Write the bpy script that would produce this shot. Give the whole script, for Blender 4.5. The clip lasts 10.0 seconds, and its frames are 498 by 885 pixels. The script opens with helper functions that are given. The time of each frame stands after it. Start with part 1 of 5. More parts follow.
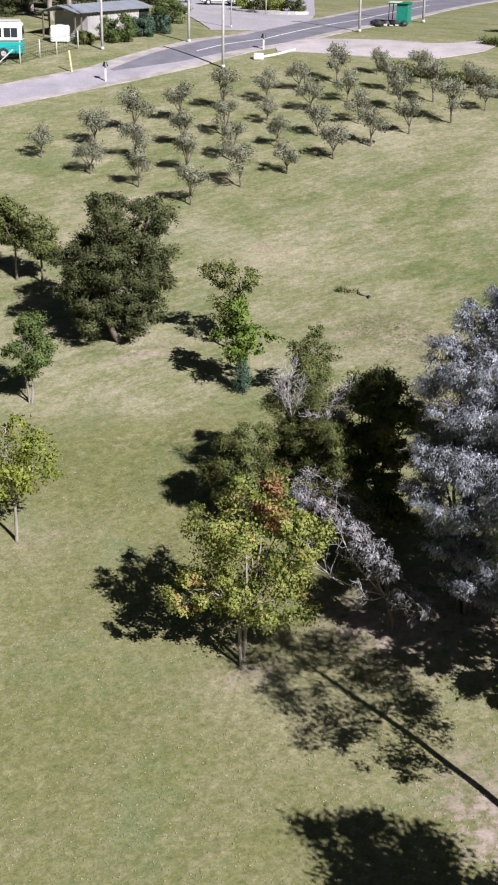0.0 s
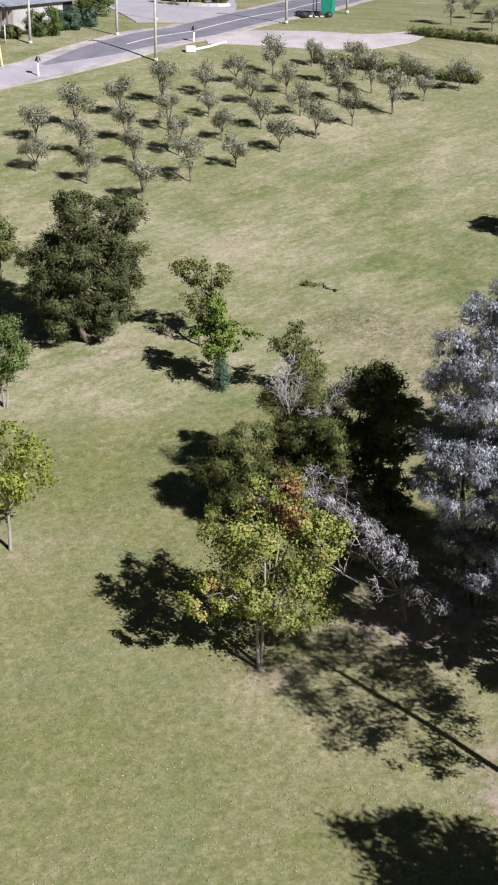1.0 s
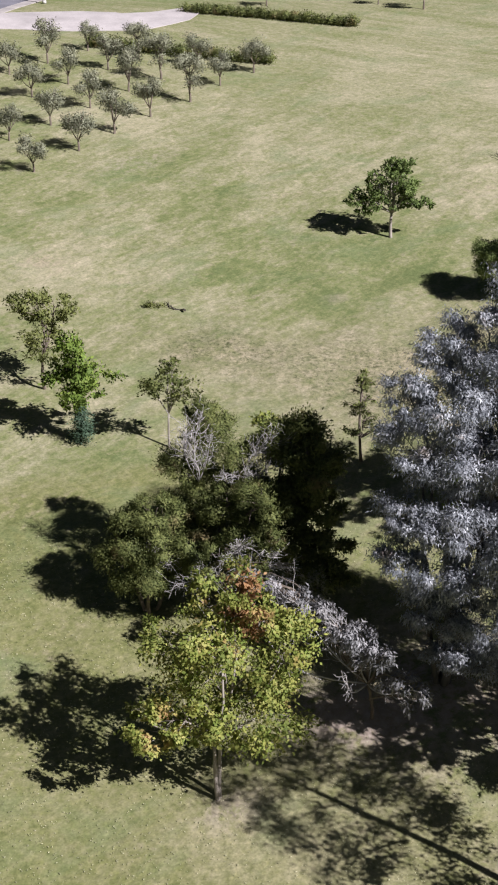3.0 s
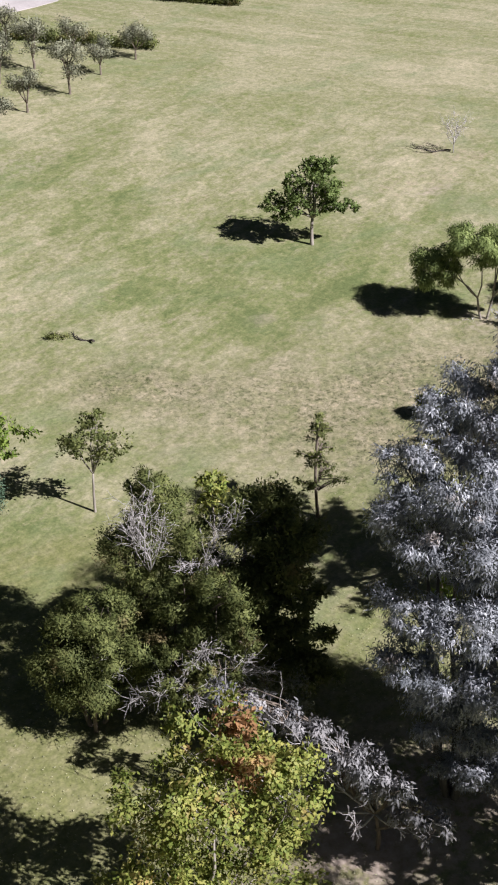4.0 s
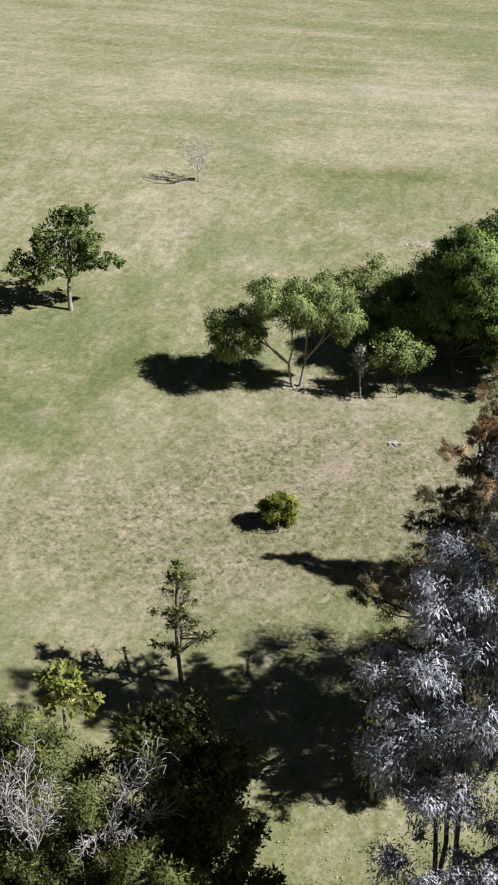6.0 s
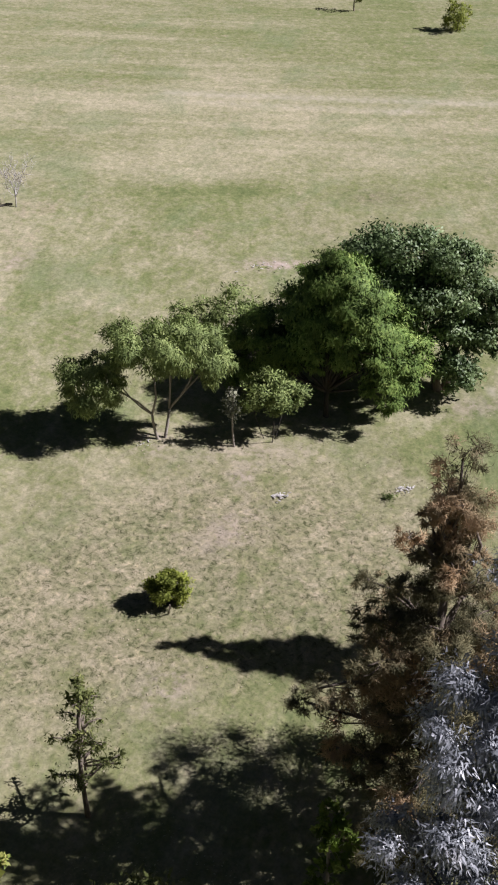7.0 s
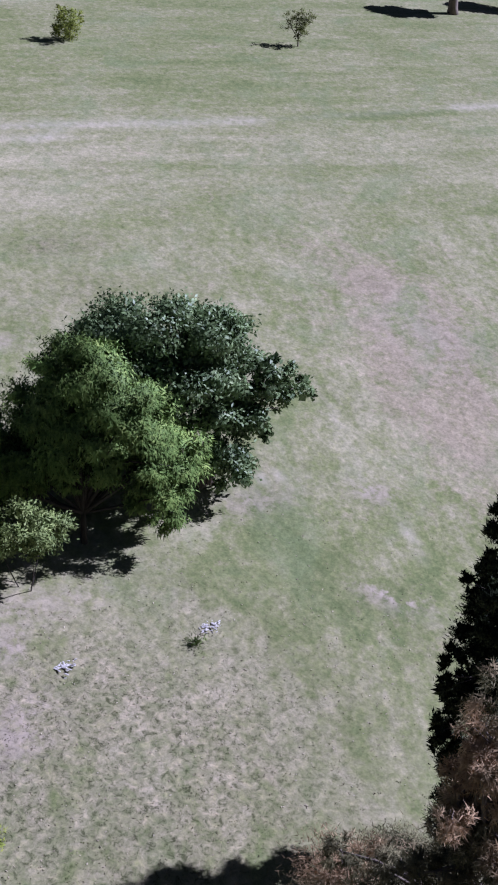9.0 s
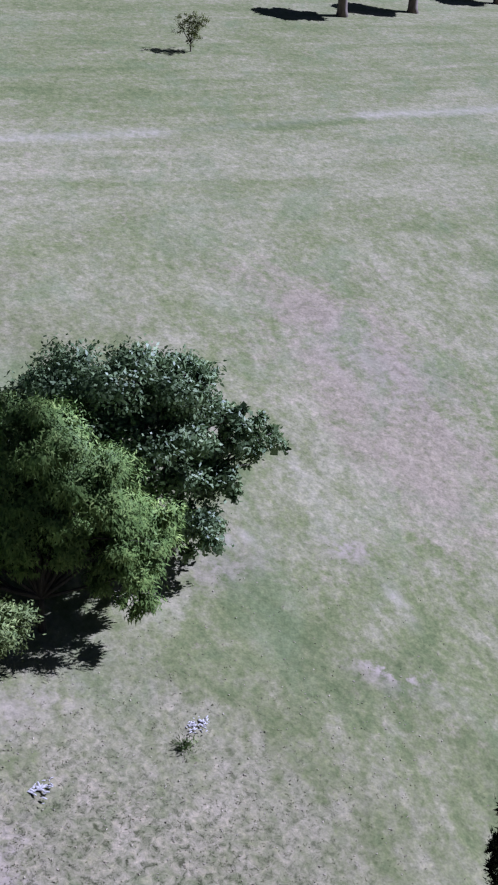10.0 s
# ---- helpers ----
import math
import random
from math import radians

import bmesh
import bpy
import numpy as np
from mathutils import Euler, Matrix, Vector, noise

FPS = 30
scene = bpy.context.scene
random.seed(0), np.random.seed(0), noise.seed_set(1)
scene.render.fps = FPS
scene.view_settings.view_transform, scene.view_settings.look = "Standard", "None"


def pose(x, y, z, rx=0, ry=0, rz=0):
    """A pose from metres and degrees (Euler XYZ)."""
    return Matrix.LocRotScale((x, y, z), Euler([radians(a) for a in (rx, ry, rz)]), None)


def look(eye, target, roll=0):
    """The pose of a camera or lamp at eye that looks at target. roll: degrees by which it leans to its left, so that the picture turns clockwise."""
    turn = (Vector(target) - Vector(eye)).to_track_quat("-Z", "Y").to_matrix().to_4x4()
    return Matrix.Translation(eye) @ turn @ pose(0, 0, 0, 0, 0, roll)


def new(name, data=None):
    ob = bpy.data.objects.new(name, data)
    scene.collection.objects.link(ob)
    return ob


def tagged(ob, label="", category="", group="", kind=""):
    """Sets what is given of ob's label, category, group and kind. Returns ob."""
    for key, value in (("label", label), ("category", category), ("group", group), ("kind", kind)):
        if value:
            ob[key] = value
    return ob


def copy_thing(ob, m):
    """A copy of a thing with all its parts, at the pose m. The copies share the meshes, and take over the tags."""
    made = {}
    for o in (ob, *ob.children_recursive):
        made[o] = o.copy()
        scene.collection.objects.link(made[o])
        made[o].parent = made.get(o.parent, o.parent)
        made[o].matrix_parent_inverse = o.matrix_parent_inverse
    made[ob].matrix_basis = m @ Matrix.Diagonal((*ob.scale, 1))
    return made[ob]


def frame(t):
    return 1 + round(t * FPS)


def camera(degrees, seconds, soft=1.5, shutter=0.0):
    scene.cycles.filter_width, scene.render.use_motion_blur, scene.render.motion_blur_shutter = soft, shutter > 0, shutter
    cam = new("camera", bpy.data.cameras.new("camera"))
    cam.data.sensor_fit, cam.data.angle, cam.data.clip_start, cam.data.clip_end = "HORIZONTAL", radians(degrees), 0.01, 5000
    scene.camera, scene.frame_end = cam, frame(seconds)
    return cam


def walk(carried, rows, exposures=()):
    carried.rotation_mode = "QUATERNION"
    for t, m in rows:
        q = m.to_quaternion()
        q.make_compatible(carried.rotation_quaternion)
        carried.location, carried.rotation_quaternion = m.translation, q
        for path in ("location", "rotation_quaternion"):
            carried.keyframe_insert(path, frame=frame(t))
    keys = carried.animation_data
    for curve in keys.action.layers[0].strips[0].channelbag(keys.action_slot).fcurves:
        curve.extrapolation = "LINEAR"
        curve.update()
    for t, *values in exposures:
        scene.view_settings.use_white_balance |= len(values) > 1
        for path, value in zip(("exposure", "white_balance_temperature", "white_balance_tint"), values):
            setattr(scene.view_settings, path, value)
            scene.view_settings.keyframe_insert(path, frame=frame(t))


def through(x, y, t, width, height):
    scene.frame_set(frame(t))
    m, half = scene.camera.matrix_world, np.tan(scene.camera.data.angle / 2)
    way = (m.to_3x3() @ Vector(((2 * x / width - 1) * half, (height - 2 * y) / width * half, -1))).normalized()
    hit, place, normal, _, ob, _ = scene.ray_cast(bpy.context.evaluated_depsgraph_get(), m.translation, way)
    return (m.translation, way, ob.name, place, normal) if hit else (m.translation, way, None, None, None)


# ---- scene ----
cam = camera(21.0, 10.0, soft=2.1)
PATH = [
    (0.0, (-0.607, -42.788, 24.910), (0.056, -5.404, 10.697), 0.54),
    (0.5, (-2.598, -42.517, 24.878), (-0.322, -5.232, 10.573), 0.45),
    (1.0, (-4.676, -41.879, 24.951), (-0.932, -4.758, 10.528), 0.39),
    (1.5, (-6.466, -40.634, 25.066), (-0.985, -3.758, 10.570), 0.30),
    (2.0, (-8.006, -38.792, 25.121), (-0.253, -2.353, 10.557), 0.21),
    (2.2, (-8.509, -37.902, 25.131), (0.015, -1.635, 10.570), 0.21),
    (3.3, (-9.414, -29.139, 25.171), (3.203, 5.492, 9.630), -0.52),
    (3.5, (-9.379, -27.344, 25.179), (3.994, 6.925, 9.471), -0.58),
    (4.0, (-9.386, -23.293, 25.178), (5.855, 10.041, 9.162), -0.68),
    (4.5, (-9.577, -20.296, 25.296), (7.937, 11.825, 9.126), -0.65),
    (5.0, (-9.689, -17.147, 25.478), (10.021, 13.572, 9.112), -0.62),
    (5.2, (-9.665, -15.862, 25.521), (10.880, 14.277, 9.103), -0.59),
    (6.3, (-8.216, -8.586, 25.291), (17.107, 17.585, 8.744), -0.45),
    (6.5, (-7.851, -7.363, 25.285), (18.394, 17.842, 8.675), -0.49),
    (7.0, (-6.899, -4.577, 25.317), (21.377, 18.211, 8.549), -0.54),
    (7.5, (-5.749, -1.733, 25.294), (24.354, 18.456, 8.376), -0.10),
    (8.0, (-4.432, 0.986, 25.269), (27.317, 18.390, 8.265), 0.42),
    (8.5, (-2.981, 3.520, 25.176), (30.230, 17.926, 8.160), 0.83),
    (9.0, (-1.410, 5.995, 24.920), (33.048, 17.238, 8.001), 0.91),
    (9.5, (0.334, 8.190, 24.765), (35.510, 16.937, 7.848), 1.26),
    (10.0, (2.168, 10.439, 24.597), (37.748, 17.416, 7.703), 1.77),
]
walk(cam, [(t, look(eye, target, roll)) for t, eye, target, roll in PATH],
     exposures=[(0.0, 0.78, 5980, 16), (2.0, 0.78, 6000, 15), (4.0, 0.91, 6030, 15), (5.5, 0.89, 6020, 15), (7.0, 0.81, 5990, 18), (8.0, 0.76, 5270, 28), (9.0, 0.73, 5000, 31), (10.0, 0.72, 4810, 31)])

# ---- daylight ----
SUN_AZ, SUN_EL = radians(-53), radians(38)      # towards the sun, from +x anticlockwise
world = bpy.data.worlds.new("world")
scene.world = world
world.use_nodes = True
wn = world.node_tree
wn.nodes.clear()
sky = wn.nodes.new("ShaderNodeTexSky")
sky.sky_type, sky.sun_disc = "NISHITA", False
sky.sun_elevation, sky.sun_rotation = SUN_EL, radians(90) - SUN_AZ
sky_bg = wn.nodes.new("ShaderNodeBackground")
sky_bg.inputs["Strength"].default_value = 0.0096
sky_out = wn.nodes.new("ShaderNodeOutputWorld")
wn.links.new(sky.outputs[0], sky_bg.inputs[0])
wn.links.new(sky_bg.outputs[0], sky_out.inputs[0])
sun = new("sun", bpy.data.lights.new("sun", "SUN"))
sun.data.energy, sun.data.angle, sun.data.color = 5.0, radians(0.5), (1.0, 0.955, 0.90)
to_sun = Vector((math.cos(SUN_AZ) * math.cos(SUN_EL), math.sin(SUN_AZ) * math.cos(SUN_EL), math.sin(SUN_EL)))
sun.matrix_world = look(to_sun * 80, (0, 0, 0))


# ---- the lie of the land ----
SLOPE = [0.07048, 0.19228, 0.02627, -0.03239, 0.01616, -0.00687, 0.00158, -0.00787, -0.00932]


def soft_clip(v, lo, hi, s):
    v = np.asarray(v, float)
    over = hi + s * (1 - np.exp(-(np.maximum(v, hi) - hi) / s))
    under = lo - s * (1 - np.exp((np.minimum(v, lo) - lo) / s))
    return np.where(v > hi, over, np.where(v < lo, under, v))


def ground_z(x, y):
    x, y = soft_clip(x, -18, 95, 20) / 50, soft_clip(y, -14, 74, 18) / 50
    a = SLOPE
    return 50 * (a[0] * x + a[1] * y + a[2] * x * x + a[3] * x * y + a[4] * y * y
                 + a[5] * x ** 3 + a[6] * x * x * y + a[7] * x * y * y + a[8] * y ** 3)


def gz(x, y):
    return float(ground_z(x, y))


# ---- materials ----
def material(name):
    m = bpy.data.materials.new(name)
    m.use_nodes = True
    nt = m.node_tree
    bsdf = nt.nodes["Principled BSDF"]
    return m, nt, bsdf


def ramp_node(nt, stops):
    r = nt.nodes.new("ShaderNodeValToRGB")
    while len(r.color_ramp.elements) < len(stops):
        r.color_ramp.elements.new(0.5)
    for e, (p, c) in zip(r.color_ramp.elements, stops):
        e.position, e.color = p, (*c, 1)
    return r


def noise_node(nt, scale, detail=4, rough=0.55, space="Object", stretch=None):
    co = nt.nodes.new("ShaderNodeTexCoord")
    n = nt.nodes.new("ShaderNodeTexNoise")
    n.inputs["Scale"].default_value, n.inputs["Detail"].default_value = scale, detail
    n.inputs["Roughness"].default_value = rough
    if stretch:
        mp = nt.nodes.new("ShaderNodeMapping")
        mp.vector_type = "TEXTURE"
        mp.inputs["Scale"].default_value = stretch[:3]
        mp.inputs["Rotation"].default_value = (0, 0, radians(stretch[3]) if len(stretch) > 3 else 0)
        nt.links.new(co.outputs[space], mp.inputs[0])
        nt.links.new(mp.outputs[0], n.inputs[0])
    else:
        nt.links.new(co.outputs[space], n.inputs[0])
    return n


def mix_node(nt, fac, a, b, blend="MIX"):
    m = nt.nodes.new("ShaderNodeMix")
    m.data_type, m.blend_type = "RGBA", blend
    for key, v in ((0, fac), (6, a), (7, b)):
        if isinstance(v, (int, float)):
            m.inputs[key].default_value = v
        elif isinstance(v, tuple):
            m.inputs[key].default_value = (*v, 1)
        else:
            nt.links.new(v, m.inputs[key])
    return m.outputs[2]


def math_node(nt, op, a, b=0.5):
    m = nt.nodes.new("ShaderNodeMath")
    m.operation = op
    for key, v in ((0, a), (1, b)):
        if isinstance(v, (int, float)):
            m.inputs[key].default_value = v
        else:
            nt.links.new(v, m.inputs[key])
    return m.outputs[0]


def bump(nt, bsdf, height, strength=0.3, distance=0.05):
    b = nt.nodes.new("ShaderNodeBump")
    b.inputs["Strength"].default_value, b.inputs["Distance"].default_value = strength, distance
    nt.links.new(height, b.inputs["Height"])
    nt.links.new(b.outputs[0], bsdf.inputs["Normal"])


def plain(name, colour, rough=0.6, metal=0.0, vary=0.25, scale=3.0, relief=0.15):
    """A painted or raw surface with mottling at two scales and a fine grain."""
    m, nt, bsdf = material(name)
    big, fine = noise_node(nt, scale, 5), noise_node(nt, scale * 14, 3)
    dark = tuple(c * (1 - vary) for c in colour)
    lite = tuple(min(1, c * (1 + vary * 0.5)) for c in colour)
    col = ramp_node(nt, [(0.3, dark), (0.7, lite)])
    nt.links.new(big.outputs[0], col.inputs[0])
    nt.links.new(mix_node(nt, 0.25, col.outputs[0], fine.outputs[0], "OVERLAY"), bsdf.inputs["Base Color"])
    bsdf.inputs["Roughness"].default_value, bsdf.inputs["Metallic"].default_value = rough, metal
    bump(nt, bsdf, fine.outputs[0], relief, 0.01)
    return m


def leaf_material(name, stops, patch=None, patch_cut=0.6, patch_scale=0.8, rough=0.6, through=0.3, spec=0.15):
    """Foliage: each leaf takes its own shade, sprays of leaves lean to one hue, light shines through."""
    m, nt, bsdf = material(name)
    geo = nt.nodes.new("ShaderNodeNewGeometry")
    col = ramp_node(nt, stops)
    spray = noise_node(nt, 2.4, 3, 0.6)
    shade = math_node(nt, "MULTIPLY", geo.outputs["Random Per Island"], 0.5)
    lean = math_node(nt, "MULTIPLY", math_node(nt, "SUBTRACT", spray.outputs[0], 0.3), 1.25)
    nt.links.new(math_node(nt, "ADD", shade, lean), col.inputs[0])
    drift = noise_node(nt, 0.9, 3)
    tone = ramp_node(nt, [(0.3, (0.68, 0.70, 0.68)), (0.7, (1.3, 1.26, 1.2))])
    nt.links.new(drift.outputs[0], tone.inputs[0])
    out = mix_node(nt, 1.0, col.outputs[0], tone.outputs[0], "MULTIPLY")
    if patch:
        spots = noise_node(nt, patch_scale, 3)
        edge = ramp_node(nt, [(patch_cut, (0, 0, 0)), (patch_cut + 0.1, (1, 1, 1))])
        nt.links.new(spots.outputs[0], edge.inputs[0])
        out = mix_node(nt, edge.outputs[0], out, patch)
    nt.links.new(out, bsdf.inputs["Base Color"])
    bsdf.inputs["Roughness"].default_value = rough
    bsdf.inputs["Specular IOR Level"].default_value = spec
    tl = nt.nodes.new("ShaderNodeBsdfTranslucent")
    nt.links.new(out, tl.inputs[0])
    mx = nt.nodes.new("ShaderNodeMixShader")
    mx.inputs[0].default_value = through
    nt.links.new(bsdf.outputs[0], mx.inputs[1])
    nt.links.new(tl.outputs[0], mx.inputs[2])
    nt.links.new(mx.outputs[0], nt.nodes["Material Output"].inputs[0])
    return m


def bark_material(name, dark, lite, scale=6.0):
    m, nt, bsdf = material(name)
    n = noise_node(nt, scale, 6, 0.65, stretch=(1, 1, 4))
    col = ramp_node(nt, [(0.3, dark), (0.7, lite)])
    nt.links.new(n.outputs[0], col.inputs[0])
    nt.links.new(col.outputs[0], bsdf.inputs["Base Color"])
    bsdf.inputs["Roughness"].default_value = 0.85
    bump(nt, bsdf, n.outputs[0], 0.6, 0.03)
    return m


def attribute_node(nt, key):
    at = nt.nodes.new("ShaderNodeAttribute")
    at.attribute_name = key
    return at.outputs["Fac"]


def ground_material():
    """Mown grass: green to straw by broad drifts, blotches and blades; worn, rosy, stubbly and bare where the land is so."""
    m, nt, bsdf = material("mown_grass")

    def centred(node, k):
        return math_node(nt, "MULTIPLY", math_node(nt, "SUBTRACT", node, 0.5), k)

    def add(*terms):
        out = terms[0]
        for t in terms[1:]:
            out = math_node(nt, "ADD", out, t)
        return out

    def noise(scale, detail, rough, stretch=None, bend=0.0):
        n = noise_node(nt, scale, detail, rough, stretch=stretch)
        n.inputs["Distortion"].default_value = bend
        return n.outputs[0]

    def steps(fac, stops):
        r = ramp_node(nt, stops)
        nt.links.new(fac, r.inputs[0])
        return r.outputs[0]

    far = attribute_node(nt, "far")
    drift = noise(0.15, 6, 0.6, None, 0.7)
    near_blotch, far_blotch = noise(0.62, 5, 0.68, (1.9, 1, 1, 34), 0.5), noise(0.5, 5, 0.66, (4.2, 1, 1, -46), 0.4)
    near_streak, far_streak = noise(1.5, 4, 0.7, (3.4, 1, 1, 33), 0.8), noise(1.0, 4, 0.66, (8, 1, 1, -46), 0.4)
    blotch, streak = mix_node(nt, far, near_blotch, far_blotch), mix_node(nt, far, near_streak, far_streak)
    mid, fine, blade = noise(2.6, 3, 0.72), noise(8.0, 1.2, 0.6), noise(17.0, 0, 0.5)
    even = attribute_node(nt, "even")
    calm = math_node(nt, "SUBTRACT", 1.0, add(math_node(nt, "MULTIPLY", even, 0.5), math_node(nt, "MULTIPLY", far, 0.3)))
    s = add(centred(drift, 0.7), centred(blotch, 0.78), centred(streak, 0.62))
    s = add(math_node(nt, "MULTIPLY", s, calm), centred(mid, 0.7),
            math_node(nt, "MULTIPLY", attribute_node(nt, "wear"), 0.21), 0.49)
    s = math_node(nt, "SUBTRACT", s, math_node(nt, "MULTIPLY", attribute_node(nt, "lush"), 0.21))
    s = math_node(nt, "SUBTRACT", s, math_node(nt, "MULTIPLY", even, 0.02))
    col = steps(s, [(0.20, (0.110, 0.132, 0.052)), (0.36, (0.152, 0.165, 0.070)), (0.50, (0.200, 0.197, 0.106)),
                    (0.64, (0.256, 0.239, 0.150)), (0.84, (0.335, 0.297, 0.208))])
    col = mix_node(nt, math_node(nt, "MULTIPLY", even, 0.45), col, steps(mid, [(0.3, (0.124, 0.120, 0.042)), (0.7, (0.194, 0.181, 0.079))]))
    # rosy seed grass and cool fresh grass drift through the green and the straw
    rosy = noise(0.55, 5, 0.68, (2.2, 1, 1, 30), 0.6)
    rosy_share = add(centred(rosy, 2.6), math_node(nt, "MULTIPLY", attribute_node(nt, "pink"), 0.75), centred(mid, 1.5), -0.31)
    rosy_share = steps(rosy_share, [(0.0, (0, 0, 0)), (0.75, (0.85, 0.85, 0.85))])
    rosy_col = steps(mid, [(0.3, (0.200, 0.163, 0.116)), (0.7, (0.300, 0.248, 0.180))])
    out = mix_node(nt, rosy_share, col, rosy_col)
    cool = noise(0.34, 6, 0.66, (1.6, 1, 1, 10), 0.6)
    cool_share = steps(cool, [(0.52, (0, 0, 0)), (0.70, (0.6, 0.6, 0.6))])
    out = mix_node(nt, cool_share, out, (0.146, 0.176, 0.086))
    out = mix_node(nt, 0.36, out, steps(fine, [(0.30, (0.60, 0.62, 0.57)), (0.5, (1.0, 1.0, 1.0)), (0.70, (1.36, 1.34, 1.32))]), "MULTIPLY")
    out = mix_node(nt, 0.16, out, steps(blade, [(0.34, (0.55, 0.58, 0.50)), (0.48, (1.0, 1.0, 1.0)), (0.68, (1.4, 1.38, 1.34))]), "MULTIPLY")
    clump = noise(4.6, 2.5, 0.7, (1.4, 1, 1, 20), 0.5)
    out = mix_node(nt, 0.42, out, steps(clump, [(0.32, (0.56, 0.60, 0.52)), (0.45, (0.95, 0.97, 0.93)), (0.55, (1.04, 1.03, 1.02)), (0.70, (1.46, 1.40, 1.36))]), "MULTIPLY")
    # stubble: tan thatch with dark gaps
    rough = attribute_node(nt, "rough")
    thatch = steps(noise(1.3, 5, 0.72, None, 0.5), [(0.34, (0.10, 0.116, 0.050)), (0.43, (0.160, 0.156, 0.088)), (0.53, (0.220, 0.192, 0.130)), (0.67, (0.31, 0.262, 0.200))])
    gaps = steps(noise(5.0, 4.5, 0.75, None, 0.6), [(0.36, (0.30, 0.33, 0.26)), (0.46, (0.78, 0.80, 0.74)), (0.55, (1.0, 0.99, 0.97)), (0.68, (1.42, 1.35, 1.30))])
    coarse = mix_node(nt, 1.0, mix_node(nt, 0.6, out, thatch), gaps, "MULTIPLY")
    out = mix_node(nt, math_node(nt, "MULTIPLY", rough, math_node(nt, "ADD", centred(blotch, 1.2), 0.85)), out, coarse)
    # bare earth in broken patches
    earth = steps(mid, [(0.3, (0.22, 0.172, 0.138)), (0.7, (0.38, 0.315, 0.268))])
    broken = steps(add(rosy, centred(mid, 0.8)), [(0.40, (0.05, 0.05, 0.05)), (0.56, (1, 1, 1))])
    share = math_node(nt, "MULTIPLY", attribute_node(nt, "bare"), broken)
    out = mix_node(nt, share, out, earth)
    worn = math_node(nt, "MULTIPLY", attribute_node(nt, "track"), math_node(nt, "ADD", mid, 0.1))
    out = mix_node(nt, worn, out, (0.42, 0.37, 0.31))
    nt.links.new(out, bsdf.inputs["Base Color"])
    bsdf.inputs["Roughness"].default_value = 0.95
    bsdf.inputs["Specular IOR Level"].default_value = 0.1
    bump(nt, bsdf, add(math_node(nt, "MULTIPLY", fine, 0.4), mid), 0.2, 0.06)
    return m


